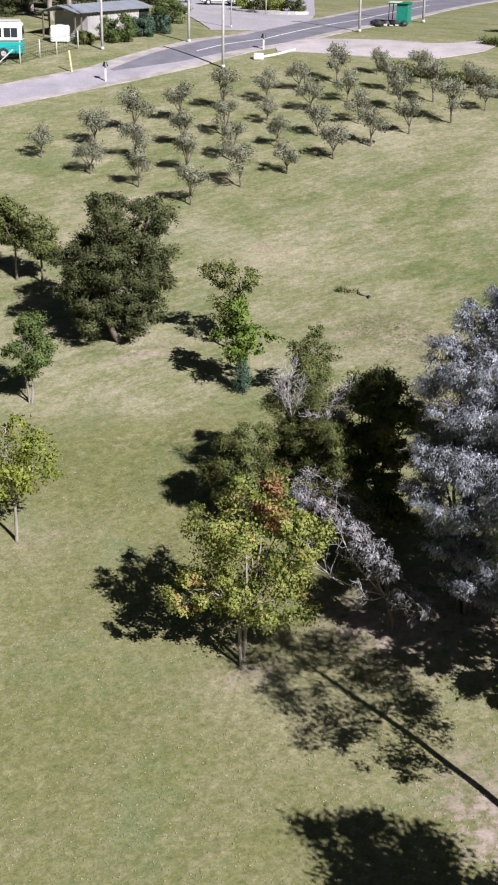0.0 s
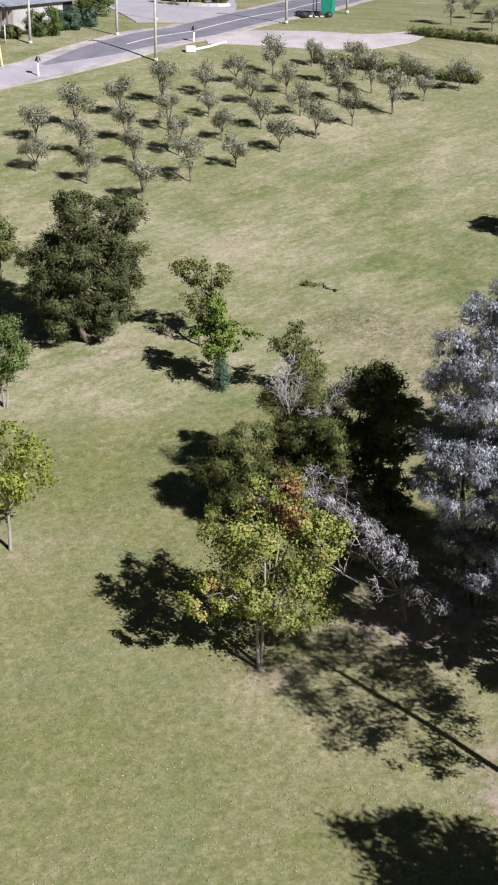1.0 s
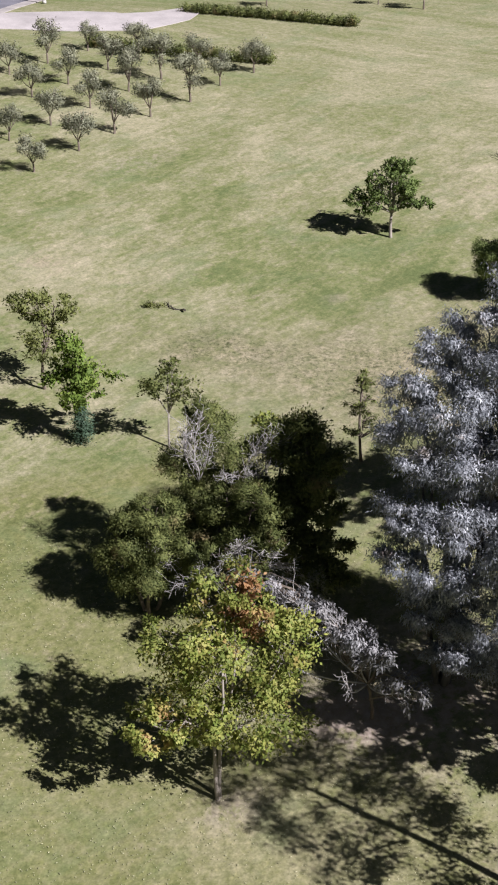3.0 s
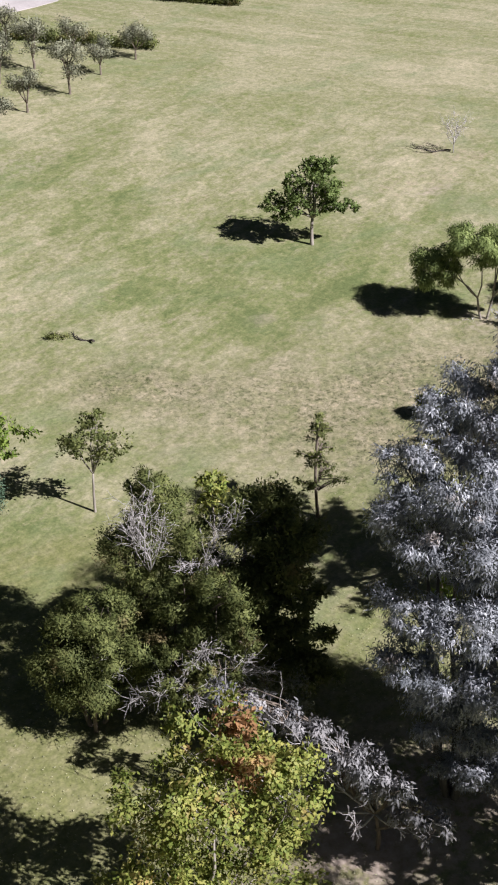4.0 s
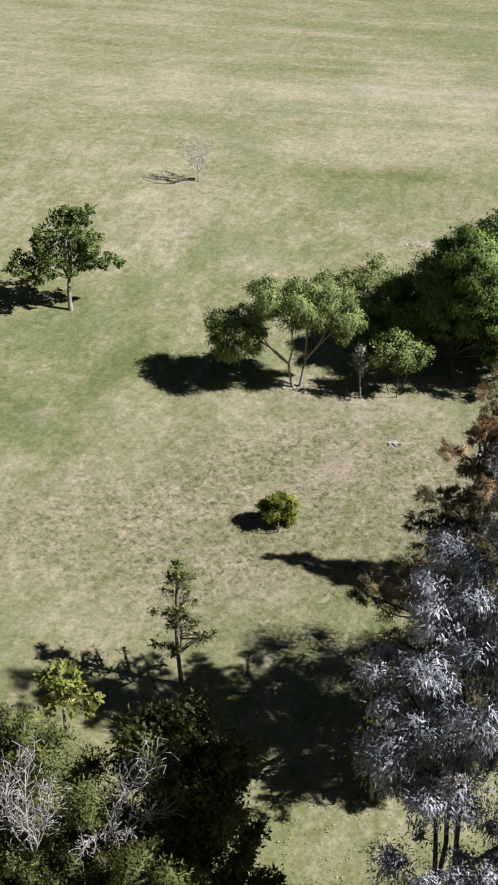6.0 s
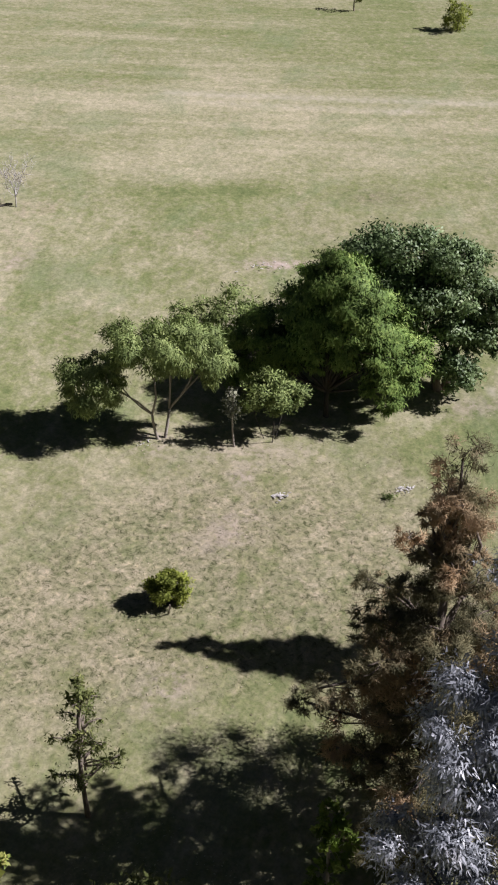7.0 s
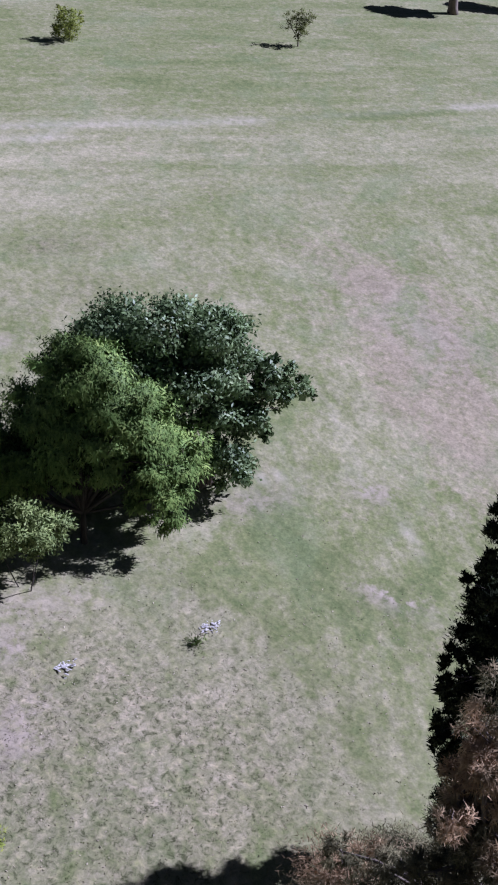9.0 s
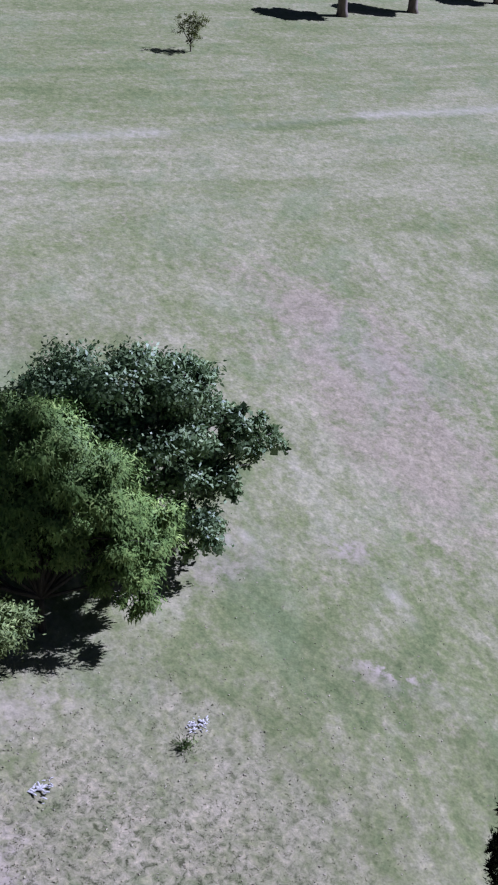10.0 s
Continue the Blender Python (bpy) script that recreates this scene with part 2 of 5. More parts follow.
M = {
    "ground": ground_material(),
    "stubble": leaf_material("stubble_blades", [(0, (0.12, 0.135, 0.055)), (0.4, (0.19, 0.19, 0.10)), (0.7, (0.27, 0.245, 0.165)), (1, (0.36, 0.315, 0.245))], rough=0.8, through=0.5, spec=0.1),
    "litter": leaf_material("dry_litter", [(0, (0.19, 0.155, 0.11)), (0.45, (0.28, 0.24, 0.175)), (0.8, (0.37, 0.325, 0.25)), (1, (0.46, 0.42, 0.34))], rough=0.8, through=0.1, spec=0.2),
    "yellow": leaf_material("autumn_leaves", [(0, (0.10, 0.15, 0.03)), (0.35, (0.19, 0.235, 0.055)), (0.75, (0.33, 0.33, 0.095)), (1, (0.50, 0.44, 0.19))], (0.38, 0.24, 0.11), 0.60, 0.9, rough=0.5),
    "green": leaf_material("fresh_leaves", [(0, (0.06, 0.10, 0.018)), (0.5, (0.14, 0.205, 0.04)), (1, (0.27, 0.33, 0.08))]),
    "pale_leaf": leaf_material("dull_leaves", [(0, (0.085, 0.105, 0.03)), (0.5, (0.165, 0.185, 0.06)), (1, (0.27, 0.28, 0.11))]),
    "oak": leaf_material("oak_leaves", [(0, (0.06, 0.092, 0.026)), (0.5, (0.13, 0.18, 0.055)), (1, (0.26, 0.31, 0.12))]),
    "dark": leaf_material("evergreen_leaves", [(0, (0.038, 0.050, 0.020)), (0.5, (0.092, 0.105, 0.044)), (1, (0.145, 0.152, 0.072))], through=0.2, spec=0.12),
    "scrub": leaf_material("scrub_leaves", [(0, (0.060, 0.080, 0.028)), (0.5, (0.142, 0.165, 0.058)), (1, (0.25, 0.262, 0.095))], (0.27, 0.21, 0.105), 0.60, 0.7, through=0.3, spec=0.12),
    "euca": leaf_material("gum_leaves", [(0, (0.09, 0.098, 0.112)), (0.4, (0.225, 0.24, 0.275)), (0.8, (0.43, 0.44, 0.50)), (1, (0.60, 0.60, 0.67))], (0.38, 0.31, 0.27), 0.63, 0.7, rough=0.4, through=0.12, spec=0.5),
    "russet": leaf_material("russet_leaves", [(0, (0.20, 0.11, 0.055)), (0.5, (0.32, 0.18, 0.09)), (1, (0.42, 0.28, 0.16))], rough=0.6),
    "fleck": leaf_material("pale_seed_heads", [(0, (0.27, 0.265, 0.15)), (1, (0.52, 0.50, 0.36))], rough=0.7, through=0.2, spec=0.1),
    "wither": leaf_material("withered_gum_leaves", [(0, (0.12, 0.118, 0.125)), (0.5, (0.24, 0.235, 0.25)), (1, (0.40, 0.39, 0.42))], rough=0.6, through=0.1, spec=0.2),
    "pepper": leaf_material("pepper_leaves", [(0, (0.06, 0.11, 0.026)), (0.5, (0.165, 0.25, 0.066)), (1, (0.34, 0.42, 0.125))], through=0.15),
    "grey_pepper": leaf_material("young_pepper_leaves", [(0, (0.092, 0.137, 0.042)), (0.5, (0.205, 0.26, 0.09)), (1, (0.345, 0.395, 0.155))], through=0.18),
    "fig": leaf_material("glossy_leaves", [(0, (0.04, 0.075, 0.03)), (0.4, (0.105, 0.158, 0.062)), (0.75, (0.215, 0.285, 0.135)), (1, (0.38, 0.43, 0.27))], rough=0.5, through=0.2, spec=0.3),
    "casu": leaf_material("sheoak_needles", [(0, (0.064, 0.067, 0.036)), (0.5, (0.150, 0.140, 0.078)), (1, (0.275, 0.24, 0.14))], (0.46, 0.325, 0.195), 0.50, 0.36, rough=0.7, through=0.3, spec=0.15),
    "cypress": leaf_material("cypress_scales", [(0, (0.010, 0.016, 0.007)), (0.6, (0.026, 0.036, 0.014)), (1, (0.06, 0.072, 0.028))], through=0.1, spec=0.2),
    "olive": leaf_material("olive_leaves", [(0, (0.145, 0.152, 0.105)), (0.5, (0.245, 0.25, 0.178)), (1, (0.36, 0.365, 0.27))], through=0.2),
    "shrub": leaf_material("lime_leaves", [(0, (0.11, 0.15, 0.025)), (0.5, (0.27, 0.31, 0.06)), (1, (0.46, 0.48, 0.14))], through=0.4),
    "teal": leaf_material("blue_green_leaves", [(0, (0.04, 0.07, 0.045)), (0.5, (0.085, 0.135, 0.09)), (1, (0.15, 0.21, 0.145))], through=0.15),
    "bark": bark_material("brown_bark", (0.075, 0.058, 0.045), (0.22, 0.175, 0.14)),
    "gum_bark": bark_material("gum_bark", (0.05, 0.045, 0.042), (0.15, 0.135, 0.125)),
    "dark_wood": bark_material("rotten_and_shaded_wood", (0.018, 0.015, 0.012), (0.065, 0.052, 0.04)),
    "pale_bark": bark_material("pale_bark", (0.17, 0.145, 0.12), (0.36, 0.32, 0.28)),
    "dead": bark_material("weathered_twigs", (0.27, 0.245, 0.235), (0.56, 0.53, 0.52)),
    "asphalt": plain("asphalt", (0.17, 0.162, 0.19), 0.9, vary=0.25, scale=0.6, relief=0.4),
    "old_asphalt": plain("worn_asphalt", (0.33, 0.305, 0.335), 0.92, vary=0.2, scale=0.4, relief=0.4),
    "rubbish": plain("black_plastic", (0.025, 0.025, 0.028), 0.5, vary=0.4, scale=4),
    "paving": plain("pale_asphalt", (0.34, 0.32, 0.34), 0.9, vary=0.15, scale=0.3, relief=0.3),
    "gravel": plain("pale_gravel", (0.41, 0.37, 0.365), 0.95, vary=0.25, scale=0.5, relief=0.8),
    "verge": plain("dusty_shoulder", (0.36, 0.325, 0.31), 0.95, vary=0.35, scale=0.8, relief=0.8),
    "line": plain("road_paint", (0.62, 0.61, 0.60), 0.7, vary=0.3, scale=2),
    "white": plain("white_paint", (0.78, 0.77, 0.74), 0.5, vary=0.12),
    "concrete": plain("concrete", (0.50, 0.48, 0.45), 0.85, vary=0.25),
    "green_paint": plain("green_paint", (0.015, 0.22, 0.15), 0.45, vary=0.2),
    "teal_paint": plain("teal_paint", (0.02, 0.36, 0.34), 0.3, vary=0.1),
    "roof": plain("galvanised_sheet", (0.36, 0.38, 0.43), 0.45, 0.4, vary=0.25, scale=1.0),
    "wall": plain("grey_render", (0.42, 0.40, 0.38), 0.9, vary=0.25, scale=0.8),
    "rubber": plain("black_rubber", (0.02, 0.02, 0.02), 0.8),
    "glass": plain("dark_glass", (0.03, 0.035, 0.045), 0.1, vary=0.1),
    "silver": plain("silver_paint", (0.55, 0.57, 0.60), 0.3, 0.3, vary=0.08),
    "yellow_paint": plain("yellow_paint", (0.66, 0.56, 0.32), 0.6),
    "dark_metal": plain("dark_metal", (0.05, 0.05, 0.055), 0.5, 0.5),
    "stone": plain("pale_stone", (0.47, 0.44, 0.42), 0.9, vary=0.3, scale=6, relief=0.6),
}


# ---- mesh tools ----
def quads_mesh(name, verts, mat, n=4, normals=None):
    """A mesh of loose faces with n corners each from an array of corners."""
    verts = np.ascontiguousarray(verts, dtype=np.float32).reshape(-1, 3)
    count = len(verts) // n
    me = bpy.data.meshes.new(name)
    me.vertices.add(len(verts))
    me.vertices.foreach_set("co", verts.ravel())
    me.loops.add(len(verts))
    me.loops.foreach_set("vertex_index", np.arange(len(verts), dtype=np.int32))
    me.polygons.add(count)
    me.polygons.foreach_set("loop_start", np.arange(0, len(verts), n, dtype=np.int32))
    me.update(calc_edges=True)
    if normals is not None:
        me.polygons.foreach_set("use_smooth", np.ones(count, bool))
        me.normals_split_custom_set_from_vertices(np.repeat(normals, n, 0).astype(np.float32))
    me.materials.append(mat)
    return me


def part(name, data, mat, parent, label=""):
    """Links a bmesh or a mesh as one mesh object under a thing or a part."""
    if isinstance(data, bmesh.types.BMesh):
        me = bpy.data.meshes.new(name)
        data.to_mesh(me)
        data.free()
        me.materials.append(mat)
    else:
        me = data
    ob = new(name, me)
    ob.parent = parent
    if label:
        ob["label"] = label
    return ob


def thing(name, m, label, category, group="", kind=""):
    ob = new(name)
    ob.matrix_world = m
    ob.empty_display_size = 0.3
    return tagged(ob, label, category, group, kind)


def tube_into(bm, pts, radii, sides=6):
    """A tapered tube along points."""
    pts = [Vector(p) for p in pts]
    rings = []
    for i, p in enumerate(pts):
        d = (pts[min(i + 1, len(pts) - 1)] - pts[max(i - 1, 0)]).normalized()
        u = d.cross(Vector((0.31, 0.95, 0.05)))
        if u.length < 1e-3:
            u = d.cross(Vector((1, 0, 0)))
        u.normalize()
        v = d.cross(u)
        rings.append([bm.verts.new(p + float(radii[i]) * (math.cos(a) * u + math.sin(a) * v))
                      for a in [2 * math.pi * k / sides for k in range(sides)]])
    for a, b in zip(rings, rings[1:]):
        for k in range(sides):
            f = bm.faces.new((a[k], a[(k + 1) % sides], b[(k + 1) % sides], b[k]))
            f.smooth = True
    bm.faces.new(rings[0][::-1])
    bm.faces.new(rings[-1])


def box_into(bm, x0, x1, y0, y1, z0, z1, bevel=0.0):
    vs = bmesh.ops.create_cube(bm, size=1)["verts"]
    bmesh.ops.transform(bm, matrix=Matrix.Translation(((x0 + x1) / 2, (y0 + y1) / 2, (z0 + z1) / 2)) @ Matrix.Diagonal((x1 - x0, y1 - y0, z1 - z0, 1)), verts=vs)
    if bevel:
        es = list({e for v in vs for e in v.link_edges})
        bmesh.ops.bevel(bm, geom=es, offset=bevel, segments=2, affect="EDGES")


def box(*args):
    bm = bmesh.new()
    box_into(bm, *args)
    return bm


def tube(pts, radii, sides=8):
    bm = bmesh.new()
    tube_into(bm, pts, radii, sides)
    return bm


# ---- trees ----
def unit(v):
    return v / np.maximum(np.linalg.norm(v, axis=-1, keepdims=True), 1e-9)


def leaf_corners(lobes, clumps, per, clump_r, size, aspect, droop, seed, shell=0.72, uneven=0.22, flat=0.75, face=1.0, sub=0, sub_r=0.42, wild=0.6, core=0.1, mound=0.0, dome=None, gleam=0.42):
    """Leaves in sprays over and inside a crown of lobes (right, depth, up, and three radii); sub: boughs that each lobe breaks into;
    wild: how far leaves stray from their spray's line; core: share of broad leaves that close the inside;
    mound: how far leaves lie with the face of the whole lobe rather than of their bough; dome: centre and radii of the whole crown, where leaves follow that instead;
    gleam: how far each leaf keeps its own slant."""
    rng = np.random.default_rng(seed)
    lob = np.array(lobes, float)
    heart, girth = lob[:, :3], lob[:, 3:]
    if sub:
        k = np.arange(sub)
        up = 1 - 2 * (k + 0.5) / sub
        turn = k * 2.399963
        ring = np.stack([np.sqrt(1 - up * up) * np.cos(turn), np.sqrt(1 - up * up) * np.sin(turn), up], -1)
        spin = rng.random(len(lob)) * 6.283
        cs, sn = np.cos(spin)[:, None], np.sin(spin)[:, None]
        dirs = np.stack([ring[:, 0] * cs - ring[:, 1] * sn, ring[:, 0] * sn + ring[:, 1] * cs, np.broadcast_to(ring[:, 2], (len(lob), sub))], -1)
        dirs = unit(dirs + 0.28 * rng.normal(size=dirs.shape))
        cen = lob[:, None, :3] + dirs * lob[:, None, 3:] * rng.uniform(0.58, 0.92, (len(lob), sub, 1))
        rad = lob[:, None, 3:] * sub_r * rng.uniform(0.6, 1.3, (len(lob), sub, 1)) * np.array([1.08, 1.08, 0.84])
        heart, girth = np.repeat(heart, sub, 0), np.repeat(girth, sub, 0)
        lob = np.concatenate([cen, rad], -1).reshape(-1, 6)
        clump_r = np.minimum(clump_r, 0.30 * lob[:, 3:].mean(1))
    else:
        clump_r = np.full(len(lob), clump_r)
    area = (lob[:, 3] * lob[:, 4] + lob[:, 4] * lob[:, 5] + lob[:, 3] * lob[:, 5])
    idx = rng.choice(len(lob), clumps, p=area / area.sum())
    d = unit(rng.normal(size=(clumps, 3)) + (0.55 * unit(lob[idx, :3] - heart[idx]) + np.array([0, 0, 0.2]) if sub else 0))
    w = rng.normal(size=(6, 3)) * 3.2
    ph = rng.random(6) * 6.28
    lump = np.sin(d @ w.T + ph + idx[:, None] * 1.7).mean(1) * 2.2
    r = np.where(rng.random(clumps) < 0.15, rng.uniform(0.25, 0.8, clumps), rng.uniform(shell, 1.02, clumps))
    r = r * (1 + uneven * lump)
    c = lob[idx, :3] + d * lob[idx, 3:] * r[:, None]
    keep = np.ones(clumps, bool)
    for k, l in enumerate(lob):
        inside = (((c - l[:3]) / l[3:]) ** 2).sum(1) < 0.4
        keep &= ~(inside & (idx != k) & (rng.random(clumps) < 0.7))
    c, d, idx = c[keep], d[keep], idx[keep]
    n = len(c) * per
    rep = np.repeat(np.arange(len(c)), per)
    off = rng.normal(size=(n, 3)) * clump_r[idx[rep]][:, None] * np.array([1, 1, flat])
    p = c[rep] + off
    out = unit(d[rep] + 0.45 * unit(off))
    lay = unit(c - heart[idx] + 0.01)[rep]
    axis = unit(0.35 * out + (0.8 - wild) * lay + wild * rng.normal(size=(n, 3)) + np.array([0, 0, -droop]))
    nrm = unit(1.7 * face * out + np.array([0, 0, 0.3]) + 0.5 * rng.normal(size=(n, 3)))
    side = unit(np.cross(axis, nrm))
    up = np.cross(side, axis)
    whole = unit((c - heart[idx]) / girth[idx] ** 2)[rep]
    if dome:
        whole = unit((c - np.array(dome[:3])) / np.array(dome[3:]) ** 2)[rep]
    round_up = unit(0.75 * unit((1 - mound) * unit(d[rep]) + mound * whole) + 0.3 * (1 - 0.5 * mound) * unit(off) + gleam * (1 - 0.4 * mound) * up)
    ln = (size * rng.uniform(0.6, 1.3, n))[:, None]
    wd = ln * aspect
    inner = rng.random(n) < core
    p[inner] = lob[idx[rep[inner]], :3] + (p[inner] - lob[idx[rep[inner]], :3]) * rng.uniform(0.1, 0.6, (inner.sum(), 1))
    ln[inner] *= 1.7
    wd[inner] *= 3.0
    mid = p + axis * ln * 0.45 + up * wd * 0.12
    return np.stack([p, mid + side * wd * 0.5, p + axis * ln, mid - side * wd * 0.5], 1), round_up


def branch_pts(a, b, rng, bow=0.12, n=5, sag=0.0):
    a, b = np.array(a, float), np.array(b, float)
    ln = np.linalg.norm(b - a)
    k1 = rng.normal(size=3) * bow * ln
    pts = []
    for s in np.linspace(0, 1, n):
        pts.append(tuple(a + (b - a) * s + k1 * math.sin(math.pi * s) + np.array([0, 0, sag * ln * math.sin(math.pi * s)])))
    return pts


def wood(lobes, trunk_h, r, seed, forks=1, twigs=5, lean=(0, 0), spread=0.2, sides=8):
    """Trunk (or several stems from one foot), limbs to each lobe and twigs in it, as one mesh."""
    rng = np.random.default_rng(seed)
    bm = bmesh.new()
    tops = []
    for k in range(forks):
        a = 2 * math.pi * k / max(forks, 1) + 0.6
        foot = (0.6 * spread * math.cos(a), 0.6 * spread * math.sin(a), -0.25) if forks > 1 else (0, 0, -0.25)
        top = (lean[0] + spread * 3 * math.cos(a) * (forks > 1), lean[1] + spread * 3 * math.sin(a) * (forks > 1), trunk_h)
        pts = branch_pts(foot, top, rng, 0.03, 6)
        rr = r / math.sqrt(forks)
        tube_into(bm, pts, [rr * 1.5, rr * 1.08, rr, rr * 0.92, rr * 0.85, rr * 0.75], sides)
        tops.append((top, rr * 0.72))
    for l in lobes:
        c = np.array(l[:3])
        top, rr = min(tops, key=lambda q: np.linalg.norm(np.array(q[0]) - c))
        start = np.array(top)
        if c[2] < trunk_h:
            start = np.array((lean[0] * 0.6, lean[1] * 0.6, max(0.3, c[2] - 0.35 * np.hypot(c[0], c[1]))))
        limb = branch_pts(start, c, rng, 0.08, 5, 0.06)
        lr = min(rr, 0.018 + 0.016 * np.linalg.norm(c - start))
        tube_into(bm, limb, [lr, lr * 0.85, lr * 0.7, lr * 0.55, lr * 0.4], 6)
        for _ in range(twigs):
            e = c + unit(rng.normal(size=3)) * np.array(l[3:]) * rng.uniform(0.6, 1.0)
            s = limb[rng.integers(2, 5)]
            tube_into(bm, branch_pts(s, e, rng, 0.1, 4), [lr * 0.42, lr * 0.3, lr * 0.2, 0.006], 5)
    return bm


def tree(name, x, y, yaw, label, category, lobes, trunk_h, r, leaf, bark, clumps, per, clump_r, size, aspect,
         droop=0.2, seed=1, forks=1, twigs=5, lean=(0, 0), spread=0.2, group="", shell=0.72, uneven=0.22, flat=0.75, face=1.0, sub=7, sub_r=0.46, wild=0.6, core=0.1, mound=0.0, dome=None, gleam=0.42, blade=False):
    """blade: pointed narrow leaves instead of oval ones."""
    ob = thing(name, pose(x, y, gz(x, y), 0, 0, -yaw), label, category, group)
    part("trunk", wood(lobes, trunk_h, r, seed, forks, twigs, lean, spread), M[bark], ob)
    corners, normals = leaf_corners(lobes, clumps, int(per * 1.8), clump_r, size * 0.78, aspect, droop, seed + 50, shell, uneven, flat, face, sub, sub_r, wild, core, mound, dome, gleam)
    if blade:
        half = (corners[:, 1] - corners[:, 3]) * 0.5
        corners = np.stack([corners[:, 0] + half, corners[:, 2], corners[:, 0] - half], 1)
    me = quads_mesh("crown", corners, M[leaf], 3 if blade else 4, normals)
    part("crown", me, M[leaf], ob)
    return ob


def dead_spray(parent, foot, tips, seed, r=0.03, n=26, spread=0.45, label="bare grey dead branch"):
    """Bare grey branches that fork into many fine twigs."""
    rng = np.random.default_rng(seed)
    for tip in tips:
        bm = bmesh.new()
        main = branch_pts(foot, tip, rng, 0.1, 7)
        tube_into(bm, main, [r * (1 - 0.11 * i) for i in range(7)], 6)
        ln = np.linalg.norm(np.array(tip) - np.array(foot))
        for _ in range(n):
            s = np.array(main[rng.integers(2, 7)])
            d = unit(unit(np.array(tip) - np.array(foot)) + rng.normal(size=3) * 0.6)
            e = s + d * ln * spread * rng.uniform(0.35, 1.0)
            b = branch_pts(s, e, rng, 0.14, 4)
            tube_into(bm, b, [r * 0.45, r * 0.34, r * 0.24, 0.007], 4)
            for _ in range(2):
                q = np.array(b[rng.integers(1, 4)])
                tube_into(bm, [tuple(q), tuple(q + unit(d + rng.normal(size=3) * 0.7) * ln * 0.14)], [r * 0.22, 0.006], 3)
        part("dead_branch", bm, M["dead"], parent, label)


# ---- the ground, one sheet ----
def axis_steps(lo, hi, step, far):
    core = list(np.arange(lo, hi + 1e-6, step))
    out, w, p = [], step, hi
    while p < far:
        w *= 1.35
        p += w
        out.append(p)
    back, w, p = [], step, lo
    while p > -far:
        w *= 1.35
        p -= w
        back.append(p)
    return np.array(back[::-1] + core + out)


# patches of the lawn: x, y, half length, half width, turn of the length in degrees, strength
DRY = [(3.5, -1.5, 5, 4, 0, 0.7), (-4.5, 22, 8.5, 3.6, 0, 0.55), (-8.3, 8.9, 2.2, 1.5, -15, 0.8), (0.6, 36.8, 5.5, 1.5, -33, 0.7), (-14.7, 48, 4, 1.3, -30, 0.8), (-4, 40.5, 4, 1.0, -25, 0.7),
       (27.5, 37.2, 4.5, 1.6, 5, 0.9), (12, 22.5, 8, 2.2, -25, 0.6), (41.5, 38.6, 7, 1.8, -41, 0.9), (24, 18, 10, 7, 0, 0.35), (13, 18, 6, 4, 0, 0.3), (30, 42, 6, 3.5, -40, 0.7),
       (48, 36, 9, 2.0, -44, 0.7), (55, 36, 12, 3.5, -46, 0.6), (46, 46, 14, 4, -46, 0.7), (62, 62, 40, 18, 0, 0.55), (3, 37, 12, 3, 0, 0.3), (20, 45, 12, 4, -30, 0.25), (72, 22, 24, 14, 0, 0.1),
       (10, 56, 34, 10, 0, 0.25), (40, 14.5, 8, 5, 40, 0.12), (34, 23.5, 4, 1.6, -40, 0.5), (0.1, -1.6, 1.8, 1.3, -50, 0.8), (2.4, -3.3, 2.4, 1.1, -50, 0.6), (9, 12, 3, 2.5, 0, 0.4)]
LUSH = [(13, 41, 9, 4, -25, 0.35), (-5, 14.2, 7, 2.6, 0, 0.9), (17.5, 32.2, 4.5, 2.2, -20, 0.9), (14.0, 28.4, 3.6, 2.4, -30, 0.9), (41, 35.2, 4.2, 0.9, -43, 0.9), (28.4, 17.4, 2.2, 1.2, -40, 0.8), (17, 14.7, 2.0, 1.0, 40, 0.8),
        (30.4, 14.9, 3.0, 1.5, 35, 1.1), (32.2, 16.2, 2.0, 0.9, 30, 0.9), (31.5, 12.2, 1.8, 0.9, 35, 0.6), (10.6, 47.3, 5.5, 1.7, 35, 0.8), (19, 29, 3, 1.6, -30, 0.4), (75, 40, 30, 12, -46, 0.5),
        (-6, 50, 10, 6, 0, 0.3), (2, 62, 12, 6, 0, 0.3), (21.5, 27.5, 3, 1.5, -30, 0.5), (8, 14.5, 3, 2, 0, 0.3), (0, 9, 5, 3, 0, 0.4), (-2.5, -4.5, 6, 4, 0, 0.25), (-8, 0, 5, 5, 0, 0.25)]
ROSY = [(43.5, 13.2, 9, 4.2, 20, 0.4), (48.6, 15.8, 6.5, 3.0, 35, 0.75), (42.5, 13.2, 5.5, 2.6, 35, 0.75), (52, 19, 4, 2, 35, 0.6), (15.3, 16, 0.7, 0.5, 0, 1.0), (23.1, 13.45, 0.5, 0.4, 0, 1.1), (21, 19, 0.7, 0.5, 0, 0.6), (19.8, 15.5, 0.8, 0.5, 0, 0.5),
        (7.7, -8, 1.3, 2.6, 20, 1.4), (-5, 24.5, 1.8, 1.1, 0, 0.8), (0.6, 36.8, 4, 1.0, -33, 0.7), (28, 38, 3, 1.1, 5, 0.7), (45.8, 30.2, 1.8, 0.7, -42, 0.7), (-8.2, 8.5, 1.5, 0.9, 0, 0.6), (32.5, 40.5, 2.5, 1.2, -40, 0.8),
        (39, 20, 5, 2, 35, 0.25), (5, 1.5, 2.4, 1.2, -35, 0.7), (36.5, 33.5, 3, 1.0, -40, 0.5)]
